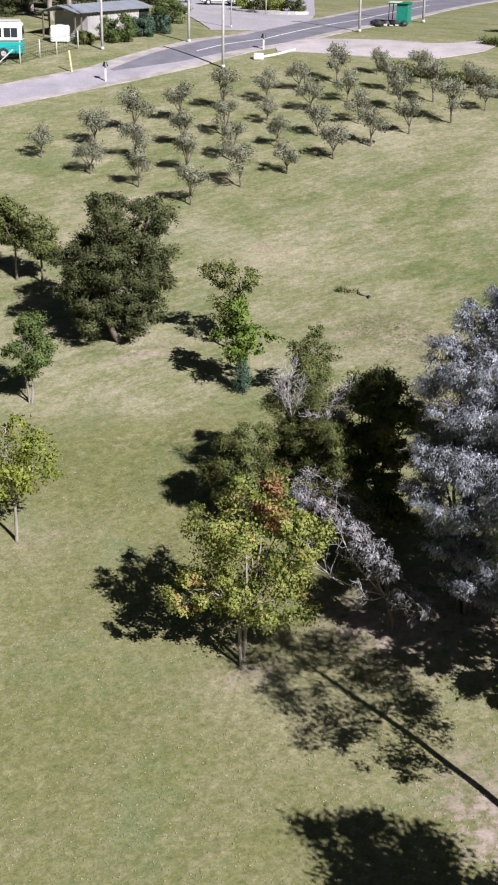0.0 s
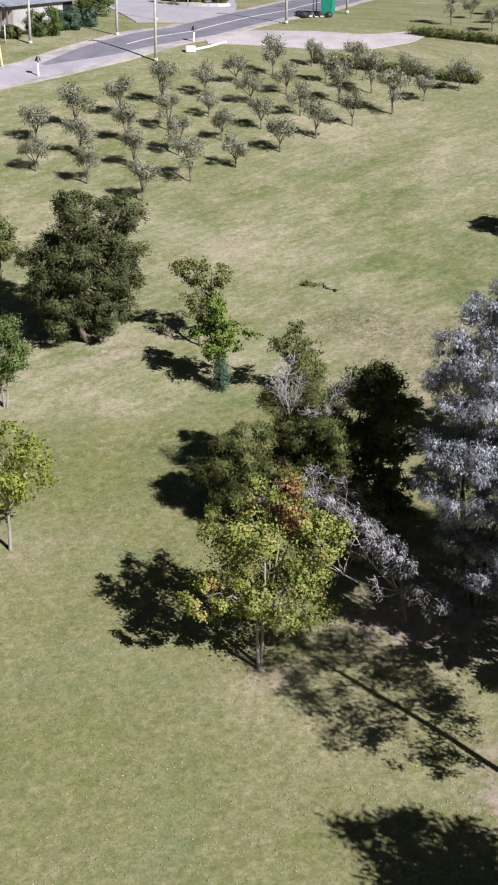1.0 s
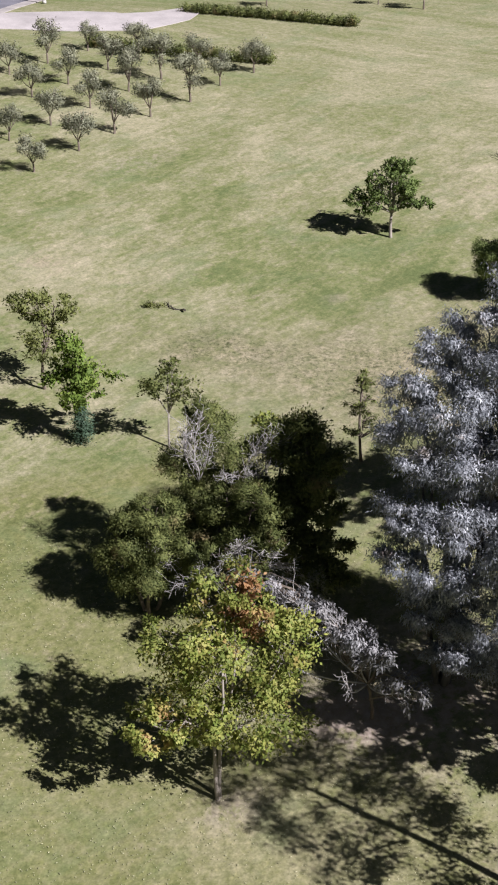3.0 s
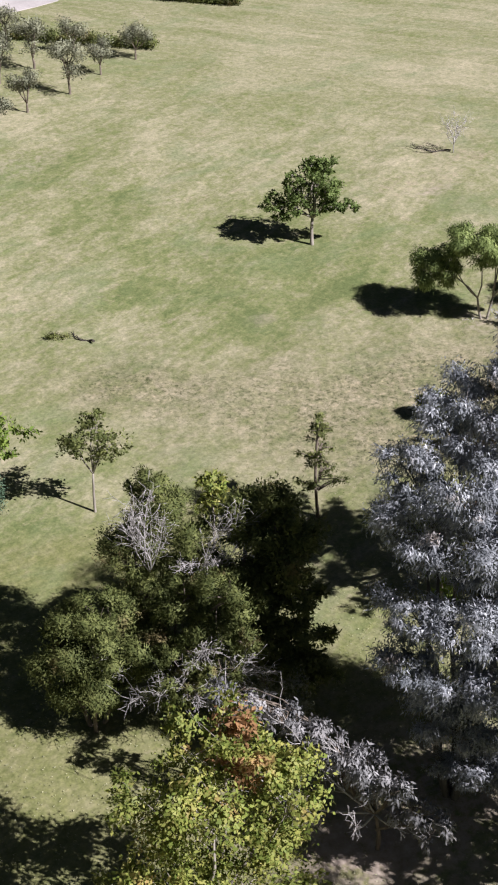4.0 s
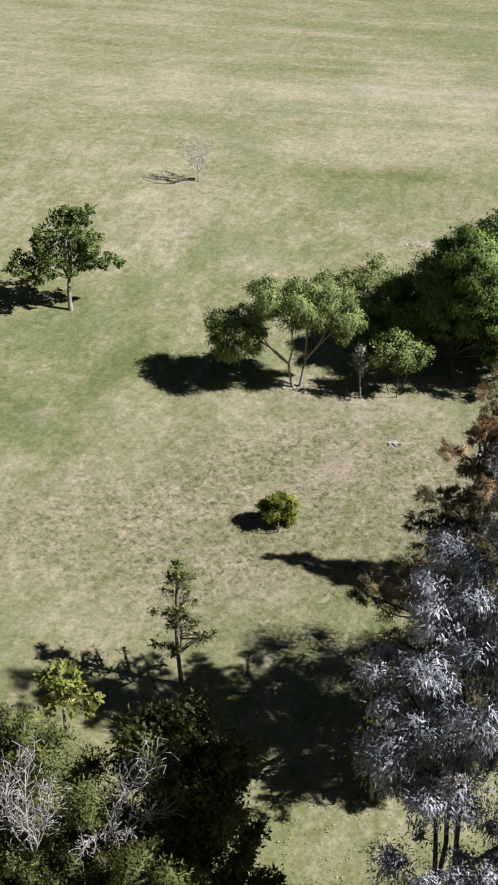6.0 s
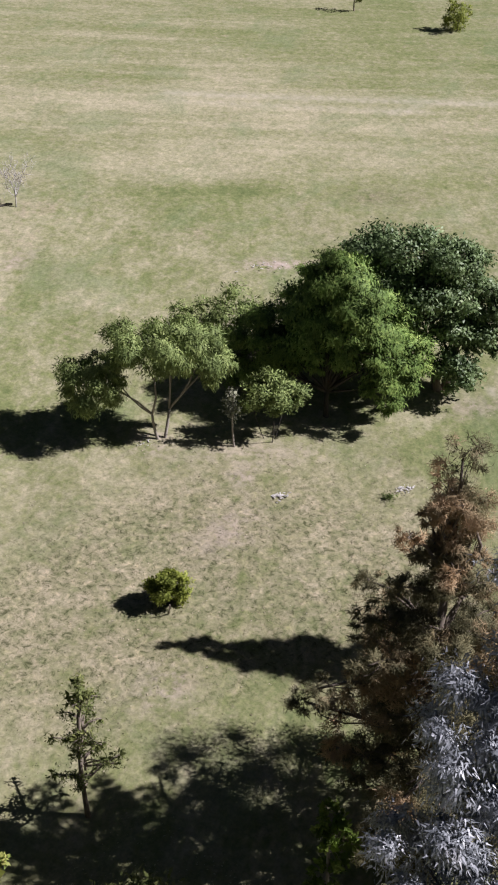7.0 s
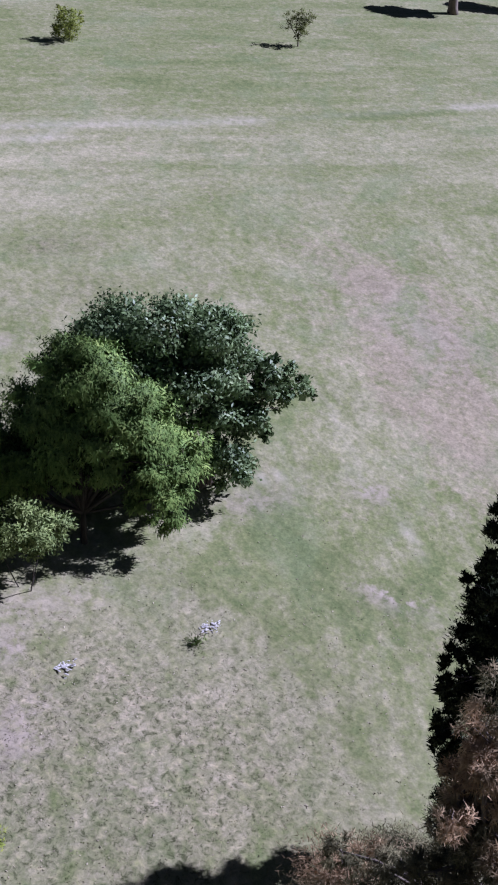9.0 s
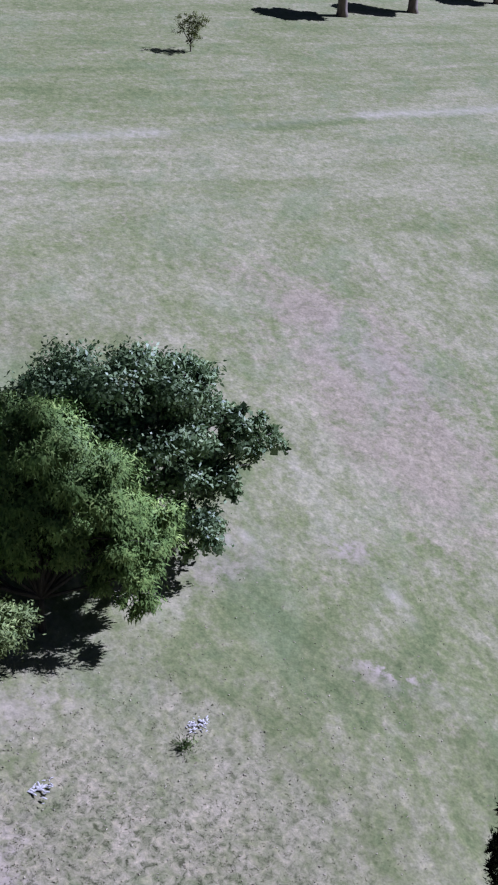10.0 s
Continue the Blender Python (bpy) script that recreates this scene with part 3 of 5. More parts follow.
# pale wheel ruts over the far lawn and a lush strip between them: from x, y to x, y, half width, strength
RUTS = [(49, 46, 66, 28.1, 0.4, 0.7), (76, 19.0, 84, 10.5, 0.5, 0.8), (48, 45.2, 57.5, 34.6, 0.3, 0.45), (66, 28.1, 76, 19.0, 0.3, 0.3), (34.5, 17.7, 36.0, 15.8, 0.12, 0.8), (32.9, 18.8, 34.0, 17.5, 0.12, 0.5),
        (35.5, 13.2, 33.5, 11.9, 0.12, 0.6), (55.9, 35.7, 58.3, 35.2, 0.3, 0.5), (36.0, 14.3, 40.5, 16.8, 0.2, 0.25)]
STRIPS = [(67.2, 26.9, 75, 19.2, 0.5, 1.1)]


def lines(x, y, rows):
    v = np.zeros_like(x)
    for x0, y0, x1, y1, w, s in rows:
        dx, dy = x1 - x0, y1 - y0
        k = np.clip(((x - x0) * dx + (y - y0) * dy) / (dx * dx + dy * dy), 0, 1)
        v += s * np.exp(-((x - x0 - k * dx) ** 2 + (y - y0 - k * dy) ** 2) / w ** 2)
    return v


BARE = [(31.15, 12.2, 1.0, 0.42, -88, 1.0), (35.9, 14.0, 0.6, 0.7, 0, 0.8), (33.4, 17.2, 1.4, 0.5, -40, 0.6), (21.5, 19.1, 1.3, 0.7, 0, 0.7), (15.0, 16.1, 0.8, 0.6, 0, 0.7), (9.8, 48, 2.5, 1.2, 30, 0.4), (-5.2, 24.2, 1.6, 1.1, 0, 0.8),
        (4.4, 1.9, 2.2, 0.9, -38, 0.9), (36.9, 29.0, 1.5, 0.5, -40, 1.3), (7.6, -8.2, 1.2, 2.4, 15, 1.1), (23.3, 24.0, 0.9, 0.5, 0, 0.8), (25.5, 21.0, 2.5, 0.6, -42, 0.45), (0.2, -0.6, 0.9, 0.6, 0, 0.7), (28.6, 36.6, 1.2, 0.4, 0, 0.7),
        (8, 2, 3.5, 3, 0, 0.9), (48, 15, 4, 2, 35, 0.35), (14.8, 27.9, 0.6, 0.3, 0, 0.6), (24.0, 20.6, 0.6, 0.4, 0, 0.8), (-4.9, 39.8, 1.0, 0.4, -20, 0.5)]
ROUGH = [(22.6, 18.4, 7.5, 4.6, -42, 1.0), (15, 18.5, 6, 4, 0, 0.9), (11, 23, 6.5, 2.6, -25, 0.7), (20.5, 14.5, 5, 3, -40, 0.9), (46, 30, 2.2, 0.9, -42, 0.9), (7.5, 25.2, 2.6, 1.8, -30, 0.8), (33.8, 18.2, 2, 1.2, -40, 0.6), (43, 27, 4, 2, -42, 0.5)]


def patches(x, y, rows):
    v = np.zeros_like(x)
    for px, py, rx, ry, turn, s in rows:
        c, n = math.cos(radians(turn)), math.sin(radians(turn))
        u, w = (x - px) * c + (y - py) * n, (y - py) * c - (x - px) * n
        v += s * np.exp(-((u / rx) ** 2 + (w / ry) ** 2))
    return v


def turf_z(x, y):
    """The lie of the land with the turf's own small swells."""
    swell = 0.05 * np.sin(x * 0.9 + 1.3 * np.sin(y * 0.37)) * np.sin(y * 0.8 + np.sin(x * 0.53))
    return ground_z(x, y) + swell * np.exp(-((x - 18) / 60) ** 2 - ((y - 18) / 40) ** 2)


def build_ground():
    xs, ys = axis_steps(-26, 90, 0.45, 2600), axis_steps(-20, 74, 0.45, 2600)
    gx, gy = np.meshgrid(xs, ys)
    zs = turf_z(gx, gy)
    nx, ny = len(xs), len(ys)
    co = np.stack([gx, gy, zs], -1).reshape(-1, 3).astype(np.float32)
    i = np.arange(nx * ny).reshape(ny, nx)
    q = np.stack([i[:-1, :-1], i[:-1, 1:], i[1:, 1:], i[1:, :-1]], -1).reshape(-1, 4).astype(np.int32)
    me = bpy.data.meshes.new("ground")
    me.vertices.add(len(co))
    me.vertices.foreach_set("co", co.ravel())
    me.loops.add(q.size)
    me.loops.foreach_set("vertex_index", q.ravel())
    me.polygons.add(len(q))
    me.polygons.foreach_set("loop_start", np.arange(0, q.size, 4, dtype=np.int32))
    me.polygons.foreach_set("use_smooth", np.ones(len(q), bool))
    me.update(calc_edges=True)
    for key, v in (("wear", patches(gx, gy, DRY)), ("lush", patches(gx, gy, LUSH) + lines(gx, gy, STRIPS)), ("bare", patches(gx, gy, BARE)),
                   ("rough", patches(gx, gy, ROUGH)), ("pink", patches(gx, gy, ROSY)), ("even", 1 / (1 + np.exp(np.clip((gy - 17.5 + 0.06 * gx) / 0.25, -40, 40))) / (1 + np.exp(np.clip((gx - 9) / 1.2, -40, 40)))), ("track", lines(gx, gy, RUTS)), ("far", 1 / (1 + np.exp(np.clip((79 - gx - gy) / 4, -40, 40))))):
        at = me.attributes.new(key, "FLOAT", "POINT")
        at.data.foreach_set("value", np.clip(v, 0, 1.2).ravel().astype(np.float32))
    me.materials.append(M["ground"])
    return tagged(new("ground", me), "mown lawn with dry straw patches and bare earth", "lawn", kind="structure")


build_ground()


def scatter(name, label, category, mat, n, area, size, aspect, lie, seed, weights=None, lift=0.0):
    """Loose small leaves or blades over the ground, as one object."""
    rng = np.random.default_rng(seed)
    x, y = rng.uniform(area[0], area[1], n), rng.uniform(area[2], area[3], n)
    if weights:
        k = rng.random(n) < np.clip(patches(x, y, weights), 0, 1)
        x, y = x[k], y[k]
    z = turf_z(x, y) + lift
    m = len(x)
    p = np.stack([x, y, z], -1)
    a = rng.random(m) * 6.283
    flatdir = np.stack([np.cos(a), np.sin(a), np.zeros(m)], -1)
    axis = unit(flatdir * lie + np.array([0, 0, 1.0]) * (1.05 - lie) + 0.1 * rng.normal(size=(m, 3)))
    side = unit(np.cross(axis, rng.normal(size=(m, 3)) + np.array([0, 0, 2.0 * lie])))
    ln = (size * rng.uniform(0.5, 1.4, m))[:, None]
    mid = p + axis * ln * 0.5
    v = np.stack([p, mid + side * ln * aspect * 0.5, p + axis * ln, mid - side * ln * aspect * 0.5], 1)
    return tagged(new(name, quads_mesh(name, v, M[mat])), label, category, kind="stuff")


def tufts(name, label, category, mat, n, blades, area, height, width, seed, weights):
    """Clumps of upright blades over the stubbly ground, as one object."""
    rng = np.random.default_rng(seed)
    x, y = rng.uniform(area[0], area[1], n), rng.uniform(area[2], area[3], n)
    k = rng.random(n) < np.clip(patches(x, y, weights), 0, 1) ** 2
    x, y = x[k], y[k]
    big = np.repeat(rng.uniform(0.5, 1.4, len(x)), blades)
    x, y = np.repeat(x, blades), np.repeat(y, blades)
    m = len(x)
    x, y = x + rng.normal(size=m) * 0.03 * big, y + rng.normal(size=m) * 0.03 * big
    p = np.stack([x, y, turf_z(x, y)], -1)
    axis = unit(rng.normal(size=(m, 3)) * np.array([0.9, 0.9, 0.15]) + np.array([0, 0, 0.3]))
    side = unit(np.cross(axis, rng.normal(size=(m, 3))))
    side *= np.where(np.cross(side, axis)[:, 2:] < 0, -1, 1)
    ln = (height * big * rng.uniform(0.5, 1.3, m))[:, None]
    mid = p + axis * ln * 0.55
    v = np.stack([p, mid + side * ln * width * 0.5, p + axis * ln, mid - side * ln * width * 0.5], 1)
    return tagged(new(name, quads_mesh(name, v, M[mat])), label, category, kind="stuff")


scatter("leaf_litter", "dry fallen leaves and twigs on the thin lawn", "leaf litter", "litter", 8000, (8, 36, 6, 28), 0.06, 0.5, 1.04, 6,
        [(24, 18, 8, 5, -40, 1), (15, 18, 5, 4, 0, 0.8), (30, 15, 5, 4, 0, 0.1)], 0.012)
tufts("stubble_tufts", "short tufts of drying grass over the stubble", "grass", "stubble", 24000, 4, (4, 34, 9, 30), 0.034, 0.55, 9, ROUGH[:6])
scatter("seed_heads", "pale grass seed heads flecking the lawn", "grass", "fleck", 24000, (-14, 12, -16, 14), 0.056, 0.45, 1.03, 7, None, 0.04)

# ---- trees of the near lawn ----
YT = [(0.3, 0.2, 4.3, 1.6, 1.7, 1.8), (-2.0, 0.0, 3.0, 0.85, 1.0, 0.75), (1.9, 0.1, 4.6, 1.1, 1.2, 1.2), (0.4, 0.3, 6.5, 1.0, 1.1, 0.95), (-1.4, -0.3, 3.3, 0.8, 0.9, 0.8),
      (1.1, -0.4, 2.9, 1.2, 1.2, 0.8), (-0.9, 0.4, 5.5, 1.1, 1.1, 1.0), (-0.5, -0.3, 2.9, 0.8, 0.9, 0.6), (1.4, 0.2, 5.7, 0.9, 0.9, 0.8)]
at = tree("autumn_tree", 0, -0.05, 1, "young broadleaf tree turning yellow-green and russet on the lawn", "tree", YT, 2.1, 0.09, "yellow", "pale_bark",
     680, 19, 0.22, 0.16, 0.62, 0.15, seed=11, forks=2, twigs=9, spread=0.05, sub=9, sub_r=0.4, uneven=0.34, core=0.04, gleam=0.5)
DRY_TIPS = [(0.95, 0.2, 6.9, 0.35, 0.35, 0.5), (0.8, 0.1, 6.2, 0.4, 0.4, 0.4), (1.05, 0.0, 5.7, 0.25, 0.3, 0.3)]
dry = leaf_corners(DRY_TIPS, 46, 18, 0.14, 0.13, 0.6, 0.2, 611)
part("dry_leaves", quads_mesh("dry_leaves", dry[0], M["russet"], 4, dry[1]), M["russet"], at, "dry russet leaves near the top")
tree("pale_tree", -9.36, 8.35, 1, "thin young tree with light green airy crown", "tree",
     [(-0.3, 0, 3.9, 1.5, 1.4, 1.3), (0.9, 0, 3.3, 0.9, 0.9, 0.7), (-0.2, 0, 5.0, 0.9, 0.9, 0.6), (-1.3, 0, 3.3, 0.9, 0.9, 0.8), (0.0, 0, 2.6, 0.9, 0.9, 0.5)],
     1.9, 0.075, "shrub", "pale_bark", 260, 12, 0.22, 0.19, 0.55, 0.15, seed=12, twigs=8)
tree("upright_tree", -10.2, 19.4, 1, "small upright tree with dense olive-green oval crown", "tree",
     [(0.0, 0, 2.9, 0.85, 0.85, 1.3), (0.45, 0, 2.4, 0.7, 0.7, 0.8), (-0.4, 0, 2.2, 0.7, 0.7, 0.8), (-0.1, 0, 3.9, 0.5, 0.5, 0.6)],
     1.2, 0.08, "oak", "pale_bark", 420, 14, 0.17, 0.16, 0.5, 0.1, seed=13, forks=2, spread=0.05)
tree("evergreen_tree", -5.95, 25.4, 1, "broad dark evergreen tree with dense lumpy crown and two tops", "tree",
     [(-0.9, 0.1, 6.9, 1.1, 1.3, 1.05), (-0.7, 0, 5.6, 1.5, 1.6, 1.2), (-1.0, -0.3, 4.2, 1.6, 1.6, 1.2), (-2.4, 0, 4.4, 1.15, 1.3, 0.9), (-1.6, -0.3, 2.8, 1.5, 1.4, 1.1), (1.35, 0.2, 6.4, 1.05, 1.2, 1.05),
      (1.5, 0.1, 5.1, 1.0, 1.2, 1.1), (1.5, -0.1, 3.7, 1.0, 1.2, 1.1), (0.3, -0.4, 3.0, 1.3, 1.2, 1.2), (1.2, -0.2, 2.1, 1.0, 1.0, 0.8), (-0.4, -0.4, 1.7, 1.1, 1.1, 0.7), (-2.3, 0.2, 2.9, 1.1, 1.1, 0.9), (0.2, 0.1, 4.9, 1.0, 1.2, 1.0), (-1.5, -0.6, 1.2, 1.1, 0.9, 0.7), (0.7, -0.6, 1.2, 0.8, 0.8, 0.6)],
     1.0, 0.24, "dark", "bark", 2700, 15, 0.15, 0.17, 0.5, 0.1, seed=14, forks=2, spread=0.3, shell=0.84, sub=11, sub_r=0.4, mound=0.1, gleam=0.25, blade=True)
for k, (px, py, h, w) in enumerate([(-12.7, 33.0, 4.5, 0.85), (-11.2, 32.4, 3.7, 0.9), (-13.7, 33.4, 4.7, 0.85), (-14.6, 32.6, 5.0, 0.9), (-15.6, 32.2, 5.0, 1.2)]):
    tree("grove_tree", px, py, 1, "slender evergreen tree on a thin bare stem in a small grove", "tree",
         [(0, 0, h * 0.72, w, w, h * 0.24), (0.4 * w, 0, h * 0.56, w * 0.7, w * 0.7, h * 0.15), (-0.3 * w, 0, h * 0.86, w * 0.6, w * 0.6, h * 0.14)],
         h * 0.5, 0.07, "scrub", "bark", 300, 12, 0.2, 0.19, 0.5, 0.1, seed=20 + k, group="grove trees")
tree("silver_tree", -15.2, 30.2, 1, "silver-grey bushy tree at the edge of the grove", "tree",
     [(0, 0, 2.6, 1.2, 1.2, 1.1), (0.3, 0, 3.3, 0.8, 0.8, 0.7)], 1.2, 0.08, "euca", "pale_bark", 260, 12, 0.2, 0.2, 0.3, 0.4, seed=25)
tree("leafy_tree", -0.55, 24.2, 1, "tall young broadleaf tree with sparse upper crown", "tree",
     [(-0.4, 0, 4.0, 0.9, 0.9, 0.55), (0.6, 0, 3.7, 1.0, 0.9, 0.5), (0.2, 0, 2.9, 0.9, 0.9, 0.6), (0.1, 0, 1.9, 0.8, 0.8, 0.6)],
     1.5, 0.07, "pale_leaf", "bark", 190, 12, 0.2, 0.18, 0.6, 0.1, seed=26, twigs=6, sub=6, uneven=0.45, core=0.0)
tree("leafy_tree", 0.0, 19.8, 1, "young bright green broadleaf tree with a ragged crown", "tree",
     [(0.0, 0, 3.4, 0.8, 0.8, 0.7), (-0.4, 0, 2.5, 0.75, 0.9, 0.7), (0.75, 0, 2.8, 0.75, 0.7, 0.4), (-0.2, 0, 1.7, 0.45, 0.5, 0.5), (-0.1, 0, 4.1, 0.55, 0.6, 0.4), (0.5, 0, 2.2, 0.5, 0.5, 0.35)],
     1.5, 0.07, "green", "bark", 260, 12, 0.2, 0.2, 0.6, 0.1, seed=27, twigs=6, sub=5, uneven=0.45, core=0.03)
tree("conical_bush", 0.12, 19.55, 1, "small dark conical bush at the foot of the tree", "shrub",
     [(0, 0, 0.45, 0.42, 0.42, 0.5), (0, 0, 0.95, 0.36, 0.36, 0.5), (0, 0, 1.35, 0.24, 0.24, 0.35)], 0.6, 0.04, "teal", "bark", 170, 12, 0.1, 0.12, 0.4, 0.0, seed=28, twigs=2, sub=0)
tree("small_tree", 3.48, 18.1, 21, "thin small tree with sparse brownish-green crown", "tree",
     [(0.0, 0, 3.0, 0.8, 0.8, 0.4), (0.7, 0, 2.6, 0.6, 0.6, 0.3), (-0.6, 0, 2.7, 0.6, 0.6, 0.35), (0.0, 0, 3.5, 0.4, 0.4, 0.3), (0.1, 0, 2.2, 0.6, 0.6, 0.25)],
     1.5, 0.05, "scrub", "pale_bark", 110, 11, 0.16, 0.17, 0.55, 0.1, seed=29, twigs=9, sub=5, core=0.02)

# ---- the thicket ----
tree("round_bush", 0.15, 8.6, 21, "dense round olive-brown bush on the lawn", "shrub",
     [(0, 0, 3.05, 1.1, 1.2, 1.0), (-0.4, 0, 2.1, 1.05, 1.1, 0.85), (0.6, -0.1, 2.4, 0.9, 1.0, 0.95), (0.1, 0.2, 3.75, 0.8, 0.9, 0.7), (-0.7, 0.3, 3.35, 0.6, 0.7, 0.6), (0.1, -0.2, 1.4, 0.9, 0.8, 0.6)],
     1.0, 0.12, "scrub", "bark", 1250, 19, 0.16, 0.125, 0.42, 0.1, seed=30, forks=3, shell=0.8, sub=9, sub_r=0.38, mound=0.1, gleam=0.3, blade=True)
tt = tree("scrub_tree", 2.9, 9.2, 21, "tall shaggy olive-green tree with dead grey twigs", "tree",
          [(-0.3, 0.4, 5.9, 0.9, 1.0, 0.85), (-1.0, 0, 4.7, 1.0, 1.1, 1.0), (0.5, -0.2, 4.9, 1.0, 1.1, 0.9), (1.1, -0.5, 3.6, 1.1, 1.2, 1.0), (1.6, -2.1, 4.1, 0.9, 0.9, 1.0),
           (-0.6, -0.3, 3.3, 1.1, 1.1, 1.0), (0.3, -0.9, 2.6, 1.1, 1.1, 1.0), (-0.1, -2.3, 1.7, 0.7, 0.7, 0.6), (0.2, -2.5, 2.5, 0.75, 0.7, 0.65), (1.0, -2.5, 2.2, 0.65, 0.6, 0.55), (-0.7, -1.5, 2.2, 0.9, 0.8, 0.8), (-0.7, 0.9, 6.2, 0.55, 0.6, 0.5), (1.2, -1.9, 3.0, 0.9, 0.8, 0.8), (0.5, -1.4, 3.9, 0.8, 0.8, 0.8), (1.3, -3.1, 2.5, 0.7, 0.5, 0.4), (0.3, -3.3, 2.0, 0.65, 0.5, 0.4), (1.9, -2.9, 3.2, 0.6, 0.5, 0.4)],
          1.8, 0.2, "scrub", "bark", 2900, 18, 0.16, 0.118, 0.42, -0.1, seed=31, forks=3, spread=0.25, shell=0.78, sub=10, sub_r=0.38, mound=0.05, gleam=0.3, blade=True)
dead_spray(tt, (-0.6, -0.8, 4.4), [(-1.35, -0.8, 5.9), (-1.0, -0.9, 6.4), (-0.6, -0.8, 6.5), (-0.2, -0.9, 5.9)], 3, 0.019, 30, 0.38)
dead_spray(tt, (0.9, -1.0, 4.3), [(1.5, -1.0, 5.7), (1.9, -1.0, 6.0), (1.2, -1.6, 5.0), (1.9, -1.4, 5.2), (0.3, -1.6, 4.9)], 4, 0.019, 28, 0.4)
dead_spray(tt, (0.7, -1.9, 2.4), [(1.0, -3.0, 3.1), (1.8, -3.1, 2.9), (2.2, -3.0, 2.4), (1.4, -3.1, 2.0), (0.5, -3.1, 2.7)], 5, 0.022, 40, 0.5)
dead_spray(tt, (0.2, -2.0, 1.5), [(-1.0, -3.1, 1.7), (-0.4, -3.3, 1.9), (0.2, -3.3, 2.2), (0.6, -3.3, 1.6)], 6, 0.02, 36, 0.5)
dead_spray(tt, (-1.4, -1.2, 1.4), [(-2.0, -1.9, 2.3), (-2.2, -1.7, 1.7), (-1.5, -2.2, 2.0)], 7, 0.02, 28, 0.5)
tree("dark_tree", 5.6, 8.3, 21, "dense dark green tree shading the lawn behind", "tree",
     [(0.2, -0.4, 5.5, 1.0, 1.1, 1.0), (-0.6, -0.1, 5.7, 0.8, 0.9, 0.8), (0.6, -0.3, 4.5, 0.95, 1.1, 0.8), (-0.4, -0.3, 4.3, 0.9, 1.0, 0.8), (0.9, -0.9, 3.6, 0.7, 0.7, 0.45), (-0.2, -0.6, 3.4, 0.7, 0.7, 0.4)],
     2.2, 0.15, "scrub", "bark", 1050, 14, 0.2, 0.17, 0.45, 0.1, seed=32, lean=(-0.4, 0), forks=2, sub=9, sub_r=0.42)
tree("low_scrub", 5.5, 7.4, 21, "loose low olive-green scrub in front of the thicket", "shrub",
     [(0.1, 0, 3.0, 0.8, 0.7, 0.55), (0.8, -0.2, 2.3, 0.75, 0.6, 0.55), (-0.6, -0.1, 2.5, 0.7, 0.7, 0.55), (0.4, -0.4, 1.5, 0.9, 0.7, 0.55), (1.1, -0.3, 1.3, 0.6, 0.5, 0.45)], 1.0, 0.06, "scrub", "bark", 520, 16, 0.17, 0.17, 0.42, 0.2, seed=36, forks=3, uneven=0.35, core=0.03)
tree("grey_shrub", 4.6, 5.2, 21, "sparse grey-green shrub in the shade of the thicket", "shrub",
     [(0, 0, 2.1, 0.7, 0.7, 0.5), (0.4, 0, 1.5, 0.6, 0.6, 0.4), (-0.4, 0.1, 1.4, 0.6, 0.6, 0.45), (0.1, -0.2, 0.9, 0.7, 0.6, 0.4)], 0.8, 0.04, "olive", "bark", 170, 12, 0.14, 0.15, 0.4, 0.2, seed=35, forks=3)
tree("sapling", 6.3, 14.0, 30, "yellow-green leafy sapling behind the thicket", "tree",
     [(0.0, 0, 2.9, 0.45, 0.45, 0.45), (-0.1, 0, 2.2, 0.4, 0.4, 0.4), (0.5, 0, 2.1, 0.4, 0.4, 0.3)], 2.0, 0.05, "yellow", "pale_bark", 80, 10, 0.14, 0.17, 0.5, 0.1, seed=33)

